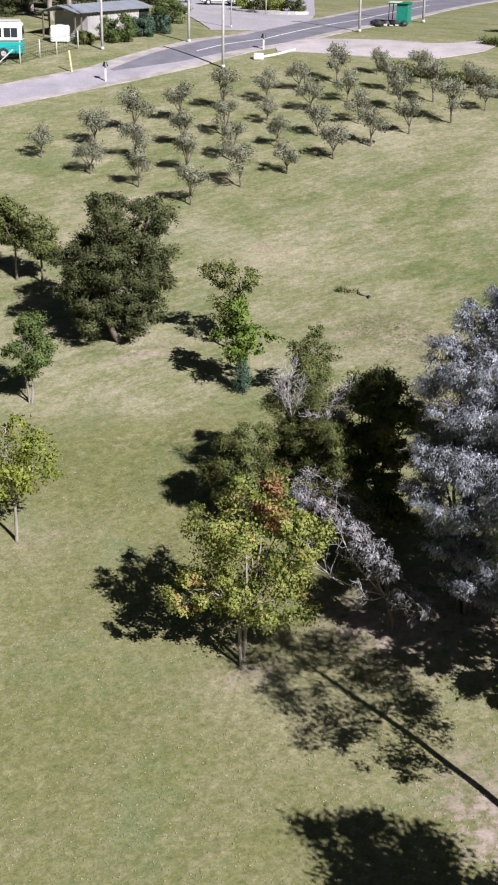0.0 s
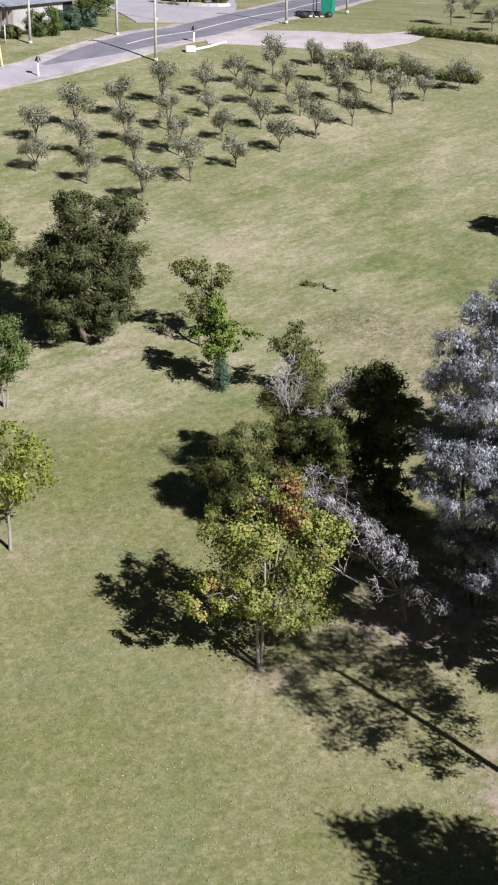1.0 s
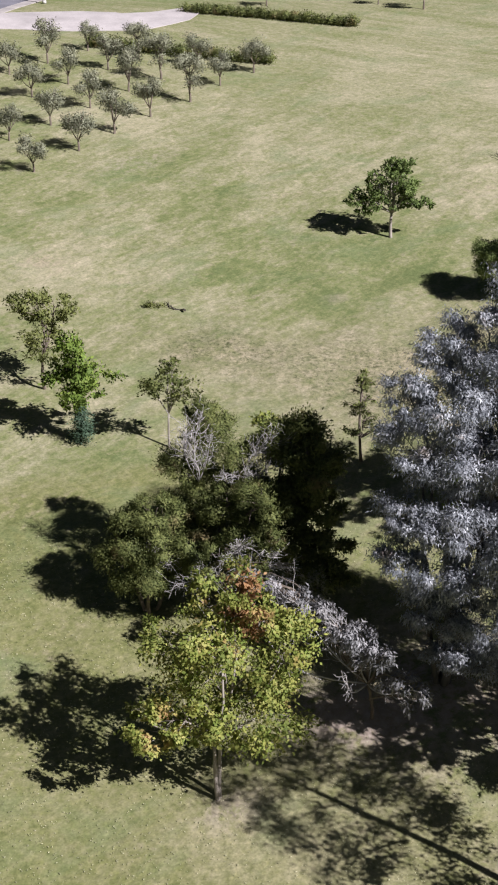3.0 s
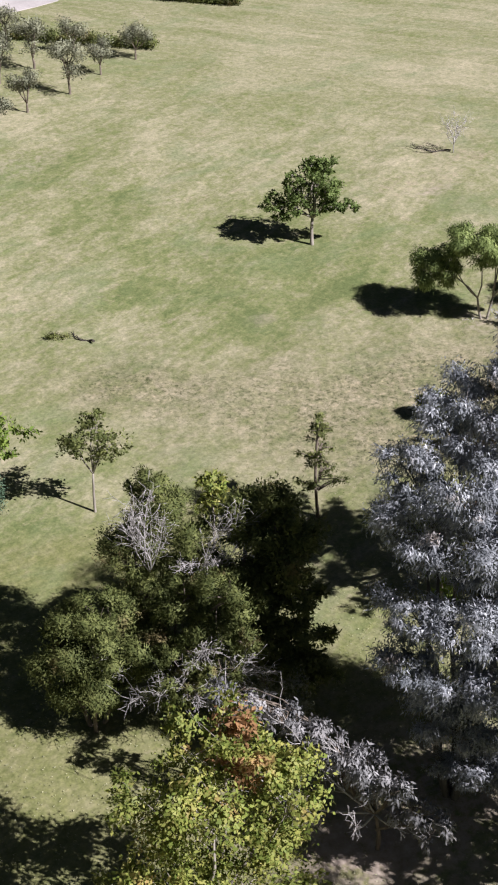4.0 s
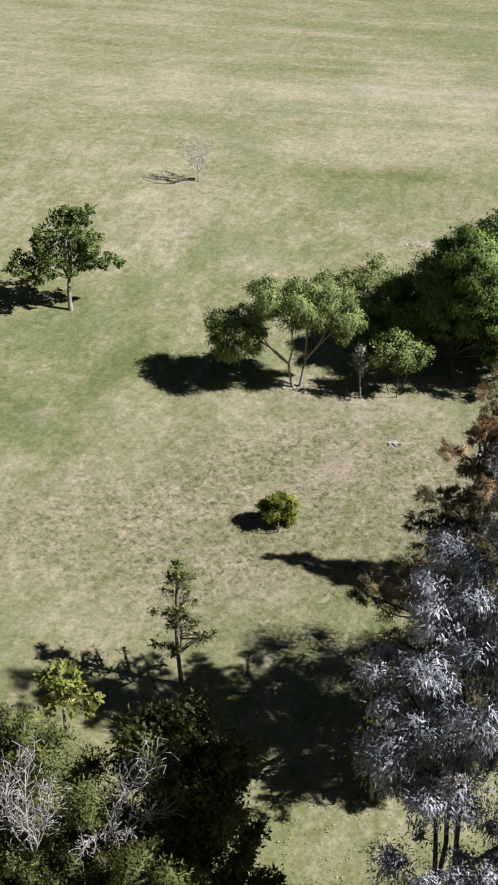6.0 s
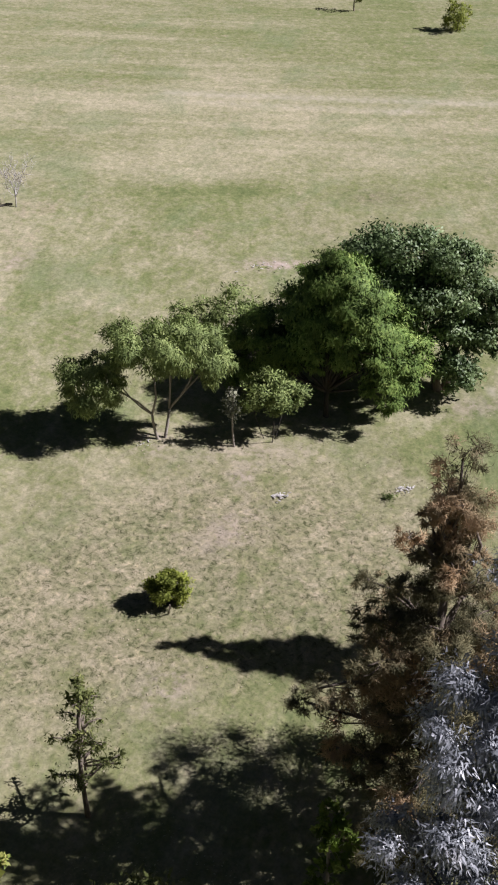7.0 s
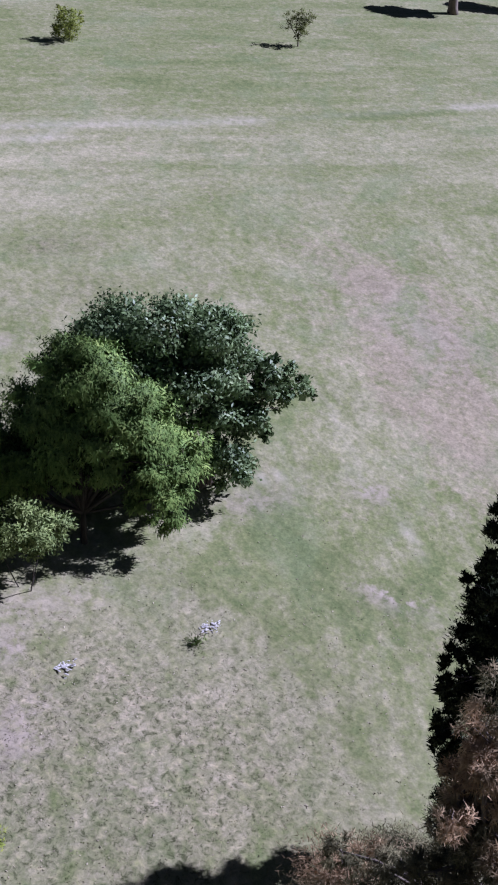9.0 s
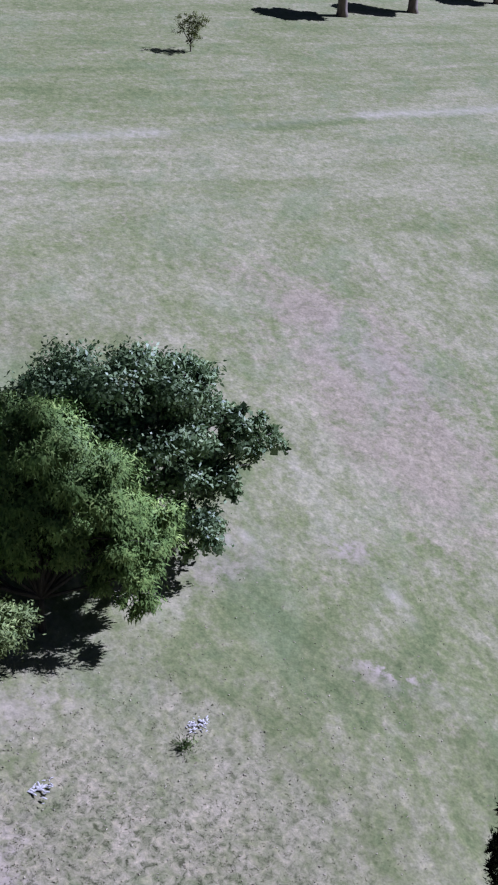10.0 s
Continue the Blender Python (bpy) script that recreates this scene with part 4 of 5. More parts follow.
# ---- the gum tree ----
EU = [(-0.3, 1.4, 11.0, 1.0, 1.0, 0.8), (1.0, 1.5, 11.5, 1.2, 1.2, 0.9), (2.4, 1.0, 12.4, 1.7, 1.6, 1.2), (4.0, 0.6, 12.6, 1.5, 1.5, 1.1),
      (-1.4, 1.0, 9.6, 0.9, 1.0, 0.8), (0.0, 0.2, 9.6, 1.3, 1.2, 1.1), (1.6, -0.2, 10.2, 1.5, 1.4, 1.2), (3.4, -0.4, 10.4, 1.7, 1.6, 1.4),
      (-1.2, 0.2, 8.1, 1.0, 1.0, 0.9), (0.2, -0.6, 7.9, 1.3, 1.2, 1.1), (1.7, -0.9, 8.3, 1.4, 1.3, 1.1), (3.4, -1.0, 8.3, 1.7, 1.5, 1.4), (4.6, -0.6, 9.2, 1.3, 1.3, 1.3),
      (-1.5, -0.6, 6.3, 0.9, 0.9, 0.7), (-0.3, -1.4, 6.3, 1.1, 1.0, 0.8), (1.0, -1.6, 6.2, 1.2, 1.1, 0.9), (2.5, -1.6, 6.3, 1.4, 1.2, 1.1), (4.0, -1.3, 6.4, 1.4, 1.3, 1.1),
      (-1.6, -0.9, 5.0, 0.8, 0.9, 0.5), (-0.3, -1.4, 4.6, 1.1, 1.0, 0.7), (1.2, -1.5, 4.4, 1.2, 1.0, 0.7), (2.8, -1.3, 4.3, 1.3, 1.1, 0.8),
      (0.2, -0.9, 3.0, 1.0, 0.9, 0.6), (1.4, -1.0, 2.6, 1.0, 0.9, 0.7), (2.6, -1.0, 2.4, 1.0, 0.9, 0.7), (1.2, -1.0, 1.5, 0.9, 0.8, 0.5), (-0.8, -0.8, 3.2, 0.8, 0.8, 0.5), (0.0, -1.0, 1.6, 0.8, 0.7, 0.5),
      # mostly unseen boughs, added for the shade they throw on the ground
      (3.0, 1.0, 5.0, 1.4, 1.2, 1.0), (4.4, 0.4, 5.0, 1.3, 1.2, 1.0), (5.6, -0.6, 6.8, 1.5, 1.3, 1.2), (5.4, -0.9, 8.6, 1.3, 1.2, 1.1)]
gum = tree("gum_tree", 8.4, 2.2, 21, "tall silver-grey gum tree with drooping leaves and several stems", "tree", EU, 4.6, 0.2, "euca", "gum_bark",
           11500, 14, 0.16, 0.155, 0.29, 0.95, seed=40, forks=6, twigs=5, spread=0.3, uneven=0.34, sub=11, sub_r=0.4, wild=0.6, core=0.07, gleam=1.15, blade=True)
dead_spray(gum, (0.8, 0.2, 6.0), [(0.6, -1.2, 8.4), (1.3, -1.4, 8.0), (1.7, -1.3, 8.8)], 9, 0.035, 12, 0.4, "bare pale limbs")

yg = tree("young_gum", 5.6, 1.5, 21, "leaning grey young gum with hanging withered leaves", "tree",
          [(-3.8, 1.3, 4.3, 0.55, 0.5, 0.28), (-3.1, 0.9, 4.15, 0.55, 0.5, 0.3), (-2.4, 0.5, 3.9, 0.5, 0.5, 0.28), (-1.8, 0.1, 3.75, 0.5, 0.5, 0.32), (-1.1, -0.45, 3.45, 0.55, 0.5, 0.4), (-0.5, -0.9, 3.3, 0.5, 0.5, 0.4), (0.1, -1.35, 3.1, 0.45, 0.5, 0.4), (-0.4, -1.0, 2.75, 0.45, 0.4, 0.4),
           (0.75, -1.5, 2.2, 0.45, 0.4, 0.3), (1.3, -1.2, 1.5, 0.5, 0.5, 0.35)],
          1.6, 0.06, "wither", "bark", 430, 11, 0.16, 0.19, 0.36, 1.1, seed=44, forks=1, twigs=6, lean=(-0.2, -0.6), uneven=0.4, sub=5, core=0.0)
dead_spray(yg, (-0.2, -0.6, 1.6), [(-3.9, 1.3, 4.3), (-2.4, 0.3, 3.9), (-1.2, -0.6, 3.6), (0.2, -1.6, 3.2), (-0.9, -1.6, 2.5), (1.1, -1.7, 2.1)], 8, 0.03, 14, 0.3)

# ---- she-oak and cypress ----
def plumes(tiers, arms, thick, seed):
    """Tiers of level boughs, each a row of shrinking sprays."""
    rng = random.Random(seed)
    rows = []
    for z, w in tiers:
        a0 = rng.uniform(0, 6.28)
        for j in range(arms):
            a = a0 + 6.283 * j / arms + rng.uniform(-0.3, 0.3)
            reach, dz = w * rng.uniform(0.75, 1.1), rng.uniform(-0.3, 0.3)
            for f, q in ((0.35, 1.0), (0.65, 0.9), (0.92, 0.65)):
                r = q * thick * (0.35 + 0.16 * w)
                rows.append((reach * f * math.cos(a), reach * f * math.sin(a), z + dz + 0.12 * f * w, r, r, r * 0.62))
    return rows


CA = plumes([(1.5, 2.6), (2.6, 3.0), (3.6, 3.2), (4.6, 3.2), (5.6, 3.0), (6.5, 2.7), (7.3, 2.2), (8.3, 1.1), (9.1, 0.9), (9.9, 0.7)], 5, 0.69, 7)
# rows from (2.9, 1.2, 4.6) on: boughs added only to widen the cast shade
CA += [(0, 0, 9.0, 0.5, 0.5, 0.6), (0.3, 0.1, 9.8, 0.5, 0.5, 0.5), (-0.1, 0, 10.5, 0.45, 0.45, 0.5), (0.15, 0, 11.1, 0.4, 0.4, 0.45), (-0.85, -0.9, 9.7, 0.27, 0.27, 0.27), (2.9, 1.2, 4.6, 1.2, 1.2, 0.9), (2.6, 1.0, 6.0, 1.1, 1.1, 0.8), (3.2, 1.6, 3.4, 1.2, 1.2, 0.9),
       (-0.4, 3.0, 5.0, 1.3, 1.1, 0.9), (-0.5, 3.4, 3.2, 1.2, 1.0, 0.9), (-0.3, 2.0, 4.0, 1.1, 1.0, 0.9), (-0.5, 3.2, 2.0, 1.1, 1.0, 0.7)]
tree("sheoak_tree", 14.7, 7.5, 61, "feathery brown-green she-oak with russet needle sprays", "tree", CA, 8.2, 0.12, "casu", "bark",
     8400, 22, 0.15, 0.15, 0.155, 0.35, seed=41, twigs=2, uneven=0.4, flat=0.8, sub=7, sub_r=0.48, wild=0.75, core=0.04, blade=True)
CY = [(-0.15 + 0.06 * math.sin(2.1 * k), 0.05 * math.cos(1.7 * k), 0.9 + 0.7 * k, r, r * 0.93, 0.85) for k, r in enumerate((0.92, 1.0, 1.04, 1.05, 1.05, 1.03, 1.0, 0.97, 0.88, 0.77, 0.62, 0.44, 0.24))]
CY += [(-1.1, 0.1, 3.6, 0.4, 0.4, 0.9), (-1.1, -0.2, 5.2, 0.35, 0.35, 0.7), (-0.75, 0.1, 7.3, 0.25, 0.25, 0.5)]
tree("cypress", 22.95, 8.2, 70, "narrow dark green cypress with dense foliage", "tree", CY, 7.5, 0.16, "cypress", "bark",
     4200, 12, 0.08, 0.12, 0.34, -0.7, seed=42, twigs=1, shell=0.84, uneven=0.03, sub=14, sub_r=0.28, core=0.4, mound=0.3, gleam=0.25, blade=True)

# ---- pepper tree group ----
tree("pepper_tree", 23.7, 23.9, 46, "small weeping pepper tree with forked pale stems", "tree",
     [(0.2, -0.2, 3.45, 1.25, 1.3, 0.75), (1.35, -0.1, 3.1, 0.95, 1.0, 0.85), (-0.95, 0, 3.45, 0.95, 1.0, 0.6), (-2.35, -0.2, 2.0, 0.95, 1.0, 0.95), (-1.75, 0.2, 2.6, 0.8, 0.8, 0.6), (1.9, 0.1, 2.6, 0.6, 0.7, 0.7), (0.6, 0.6, 3.7, 0.9, 0.8, 0.5)],
     1.0, 0.08, "grey_pepper", "pale_bark", 1700, 15, 0.12, 0.18, 0.3, 0.95, seed=50, forks=2, spread=0.12, twigs=5, sub=11, sub_r=0.36, mound=0.2, gleam=0.8, core=0.03, blade=True)
PB = [(0.3, 0.6, 4.8, 1.0, 1.3, 0.8), (0.2, 2.2, 4.5, 1.1, 1.4, 0.9), (1.1, 0.3, 4.2, 1.1, 1.2, 1.0), (1.2, 1.8, 3.9, 1.2, 1.4, 1.0), (1.9, 0.2, 3.3, 1.1, 1.2, 1.1), (1.9, 1.4, 3.0, 1.15, 1.3, 1.1), (2.35, 0.0, 2.3, 1.05, 1.2, 1.1),
      (2.6, 1.0, 2.0, 1.0, 1.2, 1.1), (2.1, -0.4, 1.3, 0.95, 1.0, 0.95), (2.65, 0.6, 1.2, 0.75, 1.0, 0.85), (1.6, -0.6, 2.5, 1.0, 0.9, 1.0), (0.9, -0.3, 3.3, 1.0, 1.0, 1.0),
      (-0.6, 1.4, 3.8, 1.2, 1.5, 1.0), (-1.4, 1.6, 3.0, 1.3, 1.5, 1.0), (-2.4, 1.6, 2.2, 1.2, 1.4, 0.9), (-0.4, 0.6, 2.8, 1.3, 1.2, 1.1), (-1.2, 1.2, 2.0, 1.3, 1.0, 0.8), (0.4, 1.0, 2.0, 1.2, 0.8, 0.8), (0.3, 0.0, 2.3, 1.2, 0.7, 0.8), (-0.8, 0.5, 2.4, 1.1, 0.8, 0.9), (-2.7, 1.4, 1.4, 1.0, 1.2, 0.7), (0.0, 1.3, 3.3, 1.3, 1.2, 1.1), (0.3, 1.5, 2.4, 1.4, 1.2, 1.0), (-0.7, 0.9, 3.0, 1.1, 1.1, 1.0)]
# near-black trunk wood: the shade under the crown is put into its colour
tree("big_pepper_tree", 29.0, 20.8, 52, "large dense weeping pepper tree, sunlit on one flank", "tree", PB, 0.9, 0.1, "pepper", "dark_wood",
     5600, 16, 0.13, 0.18, 0.32, 0.95, seed=51, forks=1, twigs=1, spread=0.3, shell=0.8, sub=11, sub_r=0.36, core=0.2, mound=0.95, dome=(0.7, 0.8, 2.2, 1.8, 1.9, 3.8), uneven=0.26, gleam=0.5, blade=True)
tree("far_pepper_tree", 29.6, 26.3, 46, "low airy pepper tree behind the group", "tree",
     [(-0.9, 0, 1.4, 1.0, 1.0, 0.6), (0.4, 0, 1.6, 1.0, 1.0, 0.7), (1.4, 0, 1.3, 0.9, 0.9, 0.7), (0.2, 0, 0.8, 1.2, 1.0, 0.6), (-1.6, 0, 0.9, 0.7, 0.8, 0.5)], 0.5, 0.08, "grey_pepper", "bark", 380, 13, 0.2, 0.2, 0.25, 0.5, seed=52)
tree("grey_bush", 26.34, 21.26, 46, "small grey-green bush beside the pepper tree", "shrub",
     [(-0.2, 0, 1.85, 0.8, 0.8, 0.5), (0.55, 0, 1.6, 0.6, 0.6, 0.45), (-0.8, 0, 1.5, 0.45, 0.5, 0.4), (-0.1, 0.1, 1.35, 0.6, 0.5, 0.3)], 1.0, 0.03, "grey_pepper", "dark_wood", 320, 13, 0.13, 0.14, 0.4, 0.1, seed=53, forks=3)
tree("thin_sapling", 25.1, 21.85, 46, "thin sapling with few leaves on a pale stem", "tree",
     [(-0.05, 0, 1.9, 0.22, 0.22, 0.4), (-0.1, 0, 1.3, 0.25, 0.25, 0.4)], 1.9, 0.035, "olive", "pale_bark", 34, 9, 0.1, 0.12, 0.4, 0.2, seed=54, twigs=5, sub=0)
FG = [(-1.5, 0, 5.1, 1.5, 1.5, 1.0), (0.3, 0, 5.0, 1.0, 1.1, 0.7), (-2.9, 0.1, 4.7, 1.0, 1.1, 0.7), (0.2, 0, 4.7, 1.2, 1.3, 0.9), (-0.7, -0.4, 3.6, 1.5, 1.4, 1.1), (1.0, 0, 3.4, 1.2, 1.2, 0.9), (-2.0, 0, 3.6, 1.4, 1.4, 1.1),
      (1.9, 0, 2.7, 0.8, 0.8, 0.5), (2.9, 0.1, 3.0, 0.5, 0.5, 0.25), (1.4, -0.2, 2.0, 0.6, 0.7, 0.6), (0.5, -0.8, 1.0, 0.85, 0.7, 0.7), (-2.3, 0, 2.4, 1.2, 1.2, 0.9), (2.2, 0.1, 3.6, 0.5, 0.5, 0.3), (0.1, -0.2, 2.5, 1.1, 1.0, 0.7), (-3.7, 0.2, 4.3, 0.8, 0.9, 0.6)]
tree("glossy_tree", 33.6, 18.9, 61, "broad tree with glossy dark green leaves on a short trunk", "tree", FG, 1.5, 0.24, "fig", "bark",
     2700, 14, 0.2, 0.19, 0.55, 0.2, seed=55, forks=2, sub=9, sub_r=0.44, uneven=0.32, core=0.06, wild=0.8, gleam=1.1)
tree("oak_tree", 20.1, 33.5, 21, "lone young oak with rounded crown on the open lawn", "tree",
     [(0.15, 0, 3.3, 0.9, 0.9, 0.65), (0.55, 0, 3.9, 0.45, 0.5, 0.4), (0.0, 0, 3.9, 0.4, 0.45, 0.35), (-0.2, 0, 2.45, 1.0, 1.1, 0.5), (0.65, 0, 2.7, 0.65, 0.8, 0.45), (-0.9, 0, 2.95, 0.5, 0.6, 0.4), (-1.0, 0, 3.4, 0.25, 0.3, 0.25),
      (-1.85, 0, 2.05, 0.5, 0.6, 0.35), (-1.2, 0, 1.8, 0.6, 0.7, 0.3), (-1.5, 0.1, 1.45, 0.3, 0.4, 0.2), (1.1, 0, 1.85, 0.5, 0.6, 0.28), (1.7, 0, 1.85, 0.4, 0.5, 0.25), (0.2, 0, 1.75, 0.6, 0.6, 0.3)],
     1.3, 0.09, "oak", "pale_bark", 400, 12, 0.15, 0.2, 0.62, 0.1, seed=56, twigs=7, sub=7, sub_r=0.44, uneven=0.42, core=0.0, gleam=0.8)

# ---- small plants of the open lawn ----
CF = plumes([(1.45, 1.05), (2.05, 0.78), (2.6, 0.62), (3.1, 0.42), (3.45, 0.26)], 5, 0.27, 3)
CF += [(0, 0, 3.8, 0.1, 0.1, 0.3)]
tree("young_conifer", 10.65, 14.65, 29, "sparse young conifer with tiered branches", "tree", CF, 3.7, 0.055, "scrub", "bark",
     230, 9, 0.07, 0.12, 0.3, 0.2, seed=60, twigs=0, uneven=0.1, sub=0)
tree("slim_sapling", 12.0, 8.5, 46, "slim yellow-green sapling with loose leaves", "tree",
     [(0, 0, 3.2, 0.3, 0.3, 0.4), (0.15, 0, 2.4, 0.45, 0.4, 0.5), (-0.1, 0, 1.7, 0.35, 0.35, 0.4), (0.1, 0, 0.8, 0.35, 0.35, 0.3)], 3.1, 0.045, "green", "pale_bark", 95, 9, 0.13, 0.17, 0.5, 0.1, seed=61)
tree("lime_shrub", 17.55, 18.2, 46, "small rounded bright yellow-green shrub", "shrub",
     [(0, 0, 0.55, 0.52, 0.52, 0.5), (0.2, 0, 0.85, 0.35, 0.35, 0.35), (-0.2, 0, 0.6, 0.35, 0.35, 0.4)], 0.4, 0.04, "shrub", "bark", 260, 14, 0.09, 0.12, 0.5, -0.2, seed=62, forks=3, mound=0.6, gleam=0.8)
tree("lawn_shrub", 72.1, 41.4, 52, "small yellow-green shrub on the far lawn", "shrub",
     [(0, 0, 0.9, 0.85, 0.8, 0.6), (0.35, 0, 1.35, 0.55, 0.5, 0.45), (-0.2, 0, 1.5, 0.45, 0.45, 0.4), (-0.4, 0, 0.55, 0.5, 0.5, 0.35)], 0.5, 0.05, "shrub", "bark", 190, 11, 0.15, 0.16, 0.5, 0, seed=63, uneven=0.4, core=0.0)
tree("lawn_tree", 81.0, 30.1, 71, "small round young tree on the far lawn", "tree",
     [(0, 0, 1.25, 0.75, 0.7, 0.55), (0.45, 0, 1.6, 0.5, 0.5, 0.4), (-0.5, 0, 1.5, 0.5, 0.5, 0.4), (0, 0, 1.9, 0.4, 0.4, 0.3), (0.1, 0, 0.75, 0.4, 0.4, 0.3)], 0.45, 0.05, "pale_leaf", "bark", 110, 10, 0.16, 0.15, 0.5, 0, seed=64, twigs=8, uneven=0.4, core=0.0)
tree("lawn_tree", 70.9, 48.7, 52, "sparse young tree on the far lawn", "tree",
     [(0.1, 0, 1.5, 0.5, 0.5, 0.5), (0.2, 0, 1.0, 0.4, 0.4, 0.3)], 0.7, 0.05, "pale_leaf", "bark", 45, 10, 0.14, 0.15, 0.5, 0, seed=65, twigs=7, core=0.0)
for k, (px, py) in enumerate([(97.1, 23.5), (102.7, 19.2), (113.0, 13.5)]):
    tree("park_tree", px, py, 75, "large tree with a thick dark trunk on the far lawn", "tree",
         [(0, 0, 3.7, 1.2, 1.2, 0.5), (0.9, 0, 3.1, 0.9, 0.9, 0.4), (-0.9, 0, 3.2, 0.9, 0.9, 0.4), (0, 0.3, 4.3, 0.9, 0.9, 0.5)], 2.7, 0.33, "dark", "bark", 600, 12, 0.4, 0.4, 0.5, 0.3, seed=70 + k, group="far park trees")

# ---- tall trees beside the lawn whose shade falls on it ----
tree("tall_tree", 9.4, -9.5, -37, "tall slender tree with a high loose crown", "tree",
     [(0.4, 0, 12.2, 1.0, 1.0, 0.7), (-0.4, 0, 10.6, 1.5, 1.4, 1.0), (1.1, 0, 10.0, 1.2, 1.1, 0.9), (-1.6, 0, 9.4, 1.0, 1.0, 0.7), (0.3, 0, 8.5, 1.5, 1.4, 0.9), (-1.7, 0, 7.4, 1.1, 1.1, 0.7),
      (1.3, 0, 7.4, 1.1, 1.1, 0.7), (-1.0, 0, 5.8, 1.2, 1.1, 0.7), (1.0, 0, 6.2, 0.8, 0.8, 0.5), (-0.6, 0, 4.6, 0.7, 0.7, 0.4), (1.7, 0, 8.8, 0.8, 0.8, 0.6)],
     9.6, 0.12, "green", "bark", 900, 12, 0.26, 0.17, 0.5, 0.1, seed=80, core=0.0, uneven=0.4)
tree("tall_tree", 9.6, -16.6, 1, "tall broad-crowned tree beside the lawn", "tree",
     [(0, 0, 7.0, 1.9, 1.9, 1.6), (1.2, 0, 5.8, 1.4, 1.4, 1.0), (-1.2, 0.4, 6.0, 1.4, 1.4, 1.0), (0, 0, 8.8, 1.2, 1.2, 1.0)],
     4.6, 0.2, "dark", "bark", 520, 13, 0.24, 0.26, 0.5, 0.1, seed=81)
tree("shade_gum", 12.2, -5.2, -37, "grey-leaved gum tree with a dense tall crown", "tree",
     [(-1.3, 0, 9.8, 1.1, 1.2, 1.0), (-1.6, 0, 6.4, 1.0, 1.1, 0.8), (-1.0, 0, 4.2, 0.9, 1.0, 0.6), (0.1, 0, 8.2, 1.6, 1.6, 1.2), (0.2, 0, 10.5, 1.1, 1.1, 0.9), (1.3, 0, 6.2, 1.5, 1.5, 1.1),
      (2.4, 0, 7.4, 1.3, 1.3, 1.0), (0.2, 0, 4.6, 1.3, 1.3, 0.9), (1.9, 0, 4.6, 1.2, 1.2, 0.8), (0.8, 0, 3.0, 1.4, 1.2, 0.7), (3.2, 0, 5.4, 1.2, 1.2, 0.9)],
     4.4, 0.24, "euca", "gum_bark", 1300, 12, 0.24, 0.3, 0.32, 0.6, seed=82, forks=3, core=0.2)

# ---- olive orchard ----
def olive_tree(seed):
    rng = np.random.default_rng(seed)
    lobes = []
    for j in range(5):
        a = 1.256 * j + rng.random()
        w = rng.uniform(0.25, 0.8)
        lobes.append((w * math.cos(a), w * math.sin(a), rng.uniform(1.25, 2.4), rng.uniform(0.34, 0.54), rng.uniform(0.34, 0.54), rng.uniform(0.36, 0.56)))
    ob = thing("olive_tree", pose(0, 0, -60), "small grey-green olive tree with open crown", "tree", "olive orchard")
    part("trunk", wood(lobes, 0.6, 0.075, seed, 1, 7), M["bark"], ob)
    part("crown", quads_mesh("crown", (lc := leaf_corners(lobes, 180, 13, 0.13, 0.14, 0.42, 0.05, seed + 9, 0.6, 0.4, core=0.0, gleam=0.2))[0], M["olive"], 4, lc[1]), M["olive"], ob)
    return ob


kinds = [olive_tree(s) for s in (101, 102, 103, 104, 105)]
spots = []
for j in range(4):
    for i in range(9):
        spots.append((-2.85 + 3.1 * i - 3.5 * j, 43.4 + 2.38 * i + 2.8 * j))
spots += [(26.6, 86.3), (29.7, 89.9), (29.4, 81.75), (32.45, 85.2), (35.7, 82.6), (38.5, 85.3), (38.7, 79.4), (41.5, 81.6), (37.1, 93.4), (33.5, 92.0),
          (36.0, 88.0), (41.5, 88.5), (44.5, 84.5), (41.8, 76.2), (45.0, 79.0)]
orng = random.Random(4)
for k, (px, py) in enumerate(spots):
    px, py = px + orng.uniform(-0.25, 0.25), py + orng.uniform(-0.25, 0.25)
    s = orng.uniform(0.86, 1.08)
    m = pose(px, py, gz(px, py), 0, 0, orng.uniform(0, 360)) @ Matrix.Diagonal((s, s, s * orng.uniform(0.95, 1.12), 1))
    if k < 5:
        kinds[k].matrix_world = m
    else:
        copy_thing(kinds[k % 5], m)


def hedge(a, b, h, w, leaf, seed, label):
    n = int(math.hypot(b[0] - a[0], b[1] - a[1]) / 0.9)
    cx, cy = (a[0] + b[0]) / 2, (a[1] + b[1]) / 2
    z0 = gz(cx, cy)
    rng = np.random.default_rng(seed)
    lobes = []
    for k in range(n + 1):
        s = k / n
        x, y = a[0] + (b[0] - a[0]) * s, a[1] + (b[1] - a[1]) * s
        hh = h * rng.uniform(0.75, 1.15)
        lobes.append((x - cx, y - cy, gz(x, y) - z0 + hh * 0.5, 0.75 * w, 0.75 * w, hh * 0.52))
    ob = thing("hedge", pose(cx, cy, z0), label, "hedge")
    part("foliage", quads_mesh("foliage", (lc := leaf_corners(lobes, 70 * n, 14, 0.14, 0.15, 0.45, -0.1, seed, 0.8))[0], M[leaf], 4, lc[1]), M[leaf], ob)
    for l in lobes:
        part("stem", tube([(l[0], l[1], l[2] - h * 0.6), (l[0] + 0.1, l[1], l[2] + 0.1)], [0.03, 0.015], 5), M["bark"], ob)


hedge((12.5, 71.6), (23.6, 64.3), 0.8, 0.7, "scrub", 110, "low green hedge bordering the orchard")
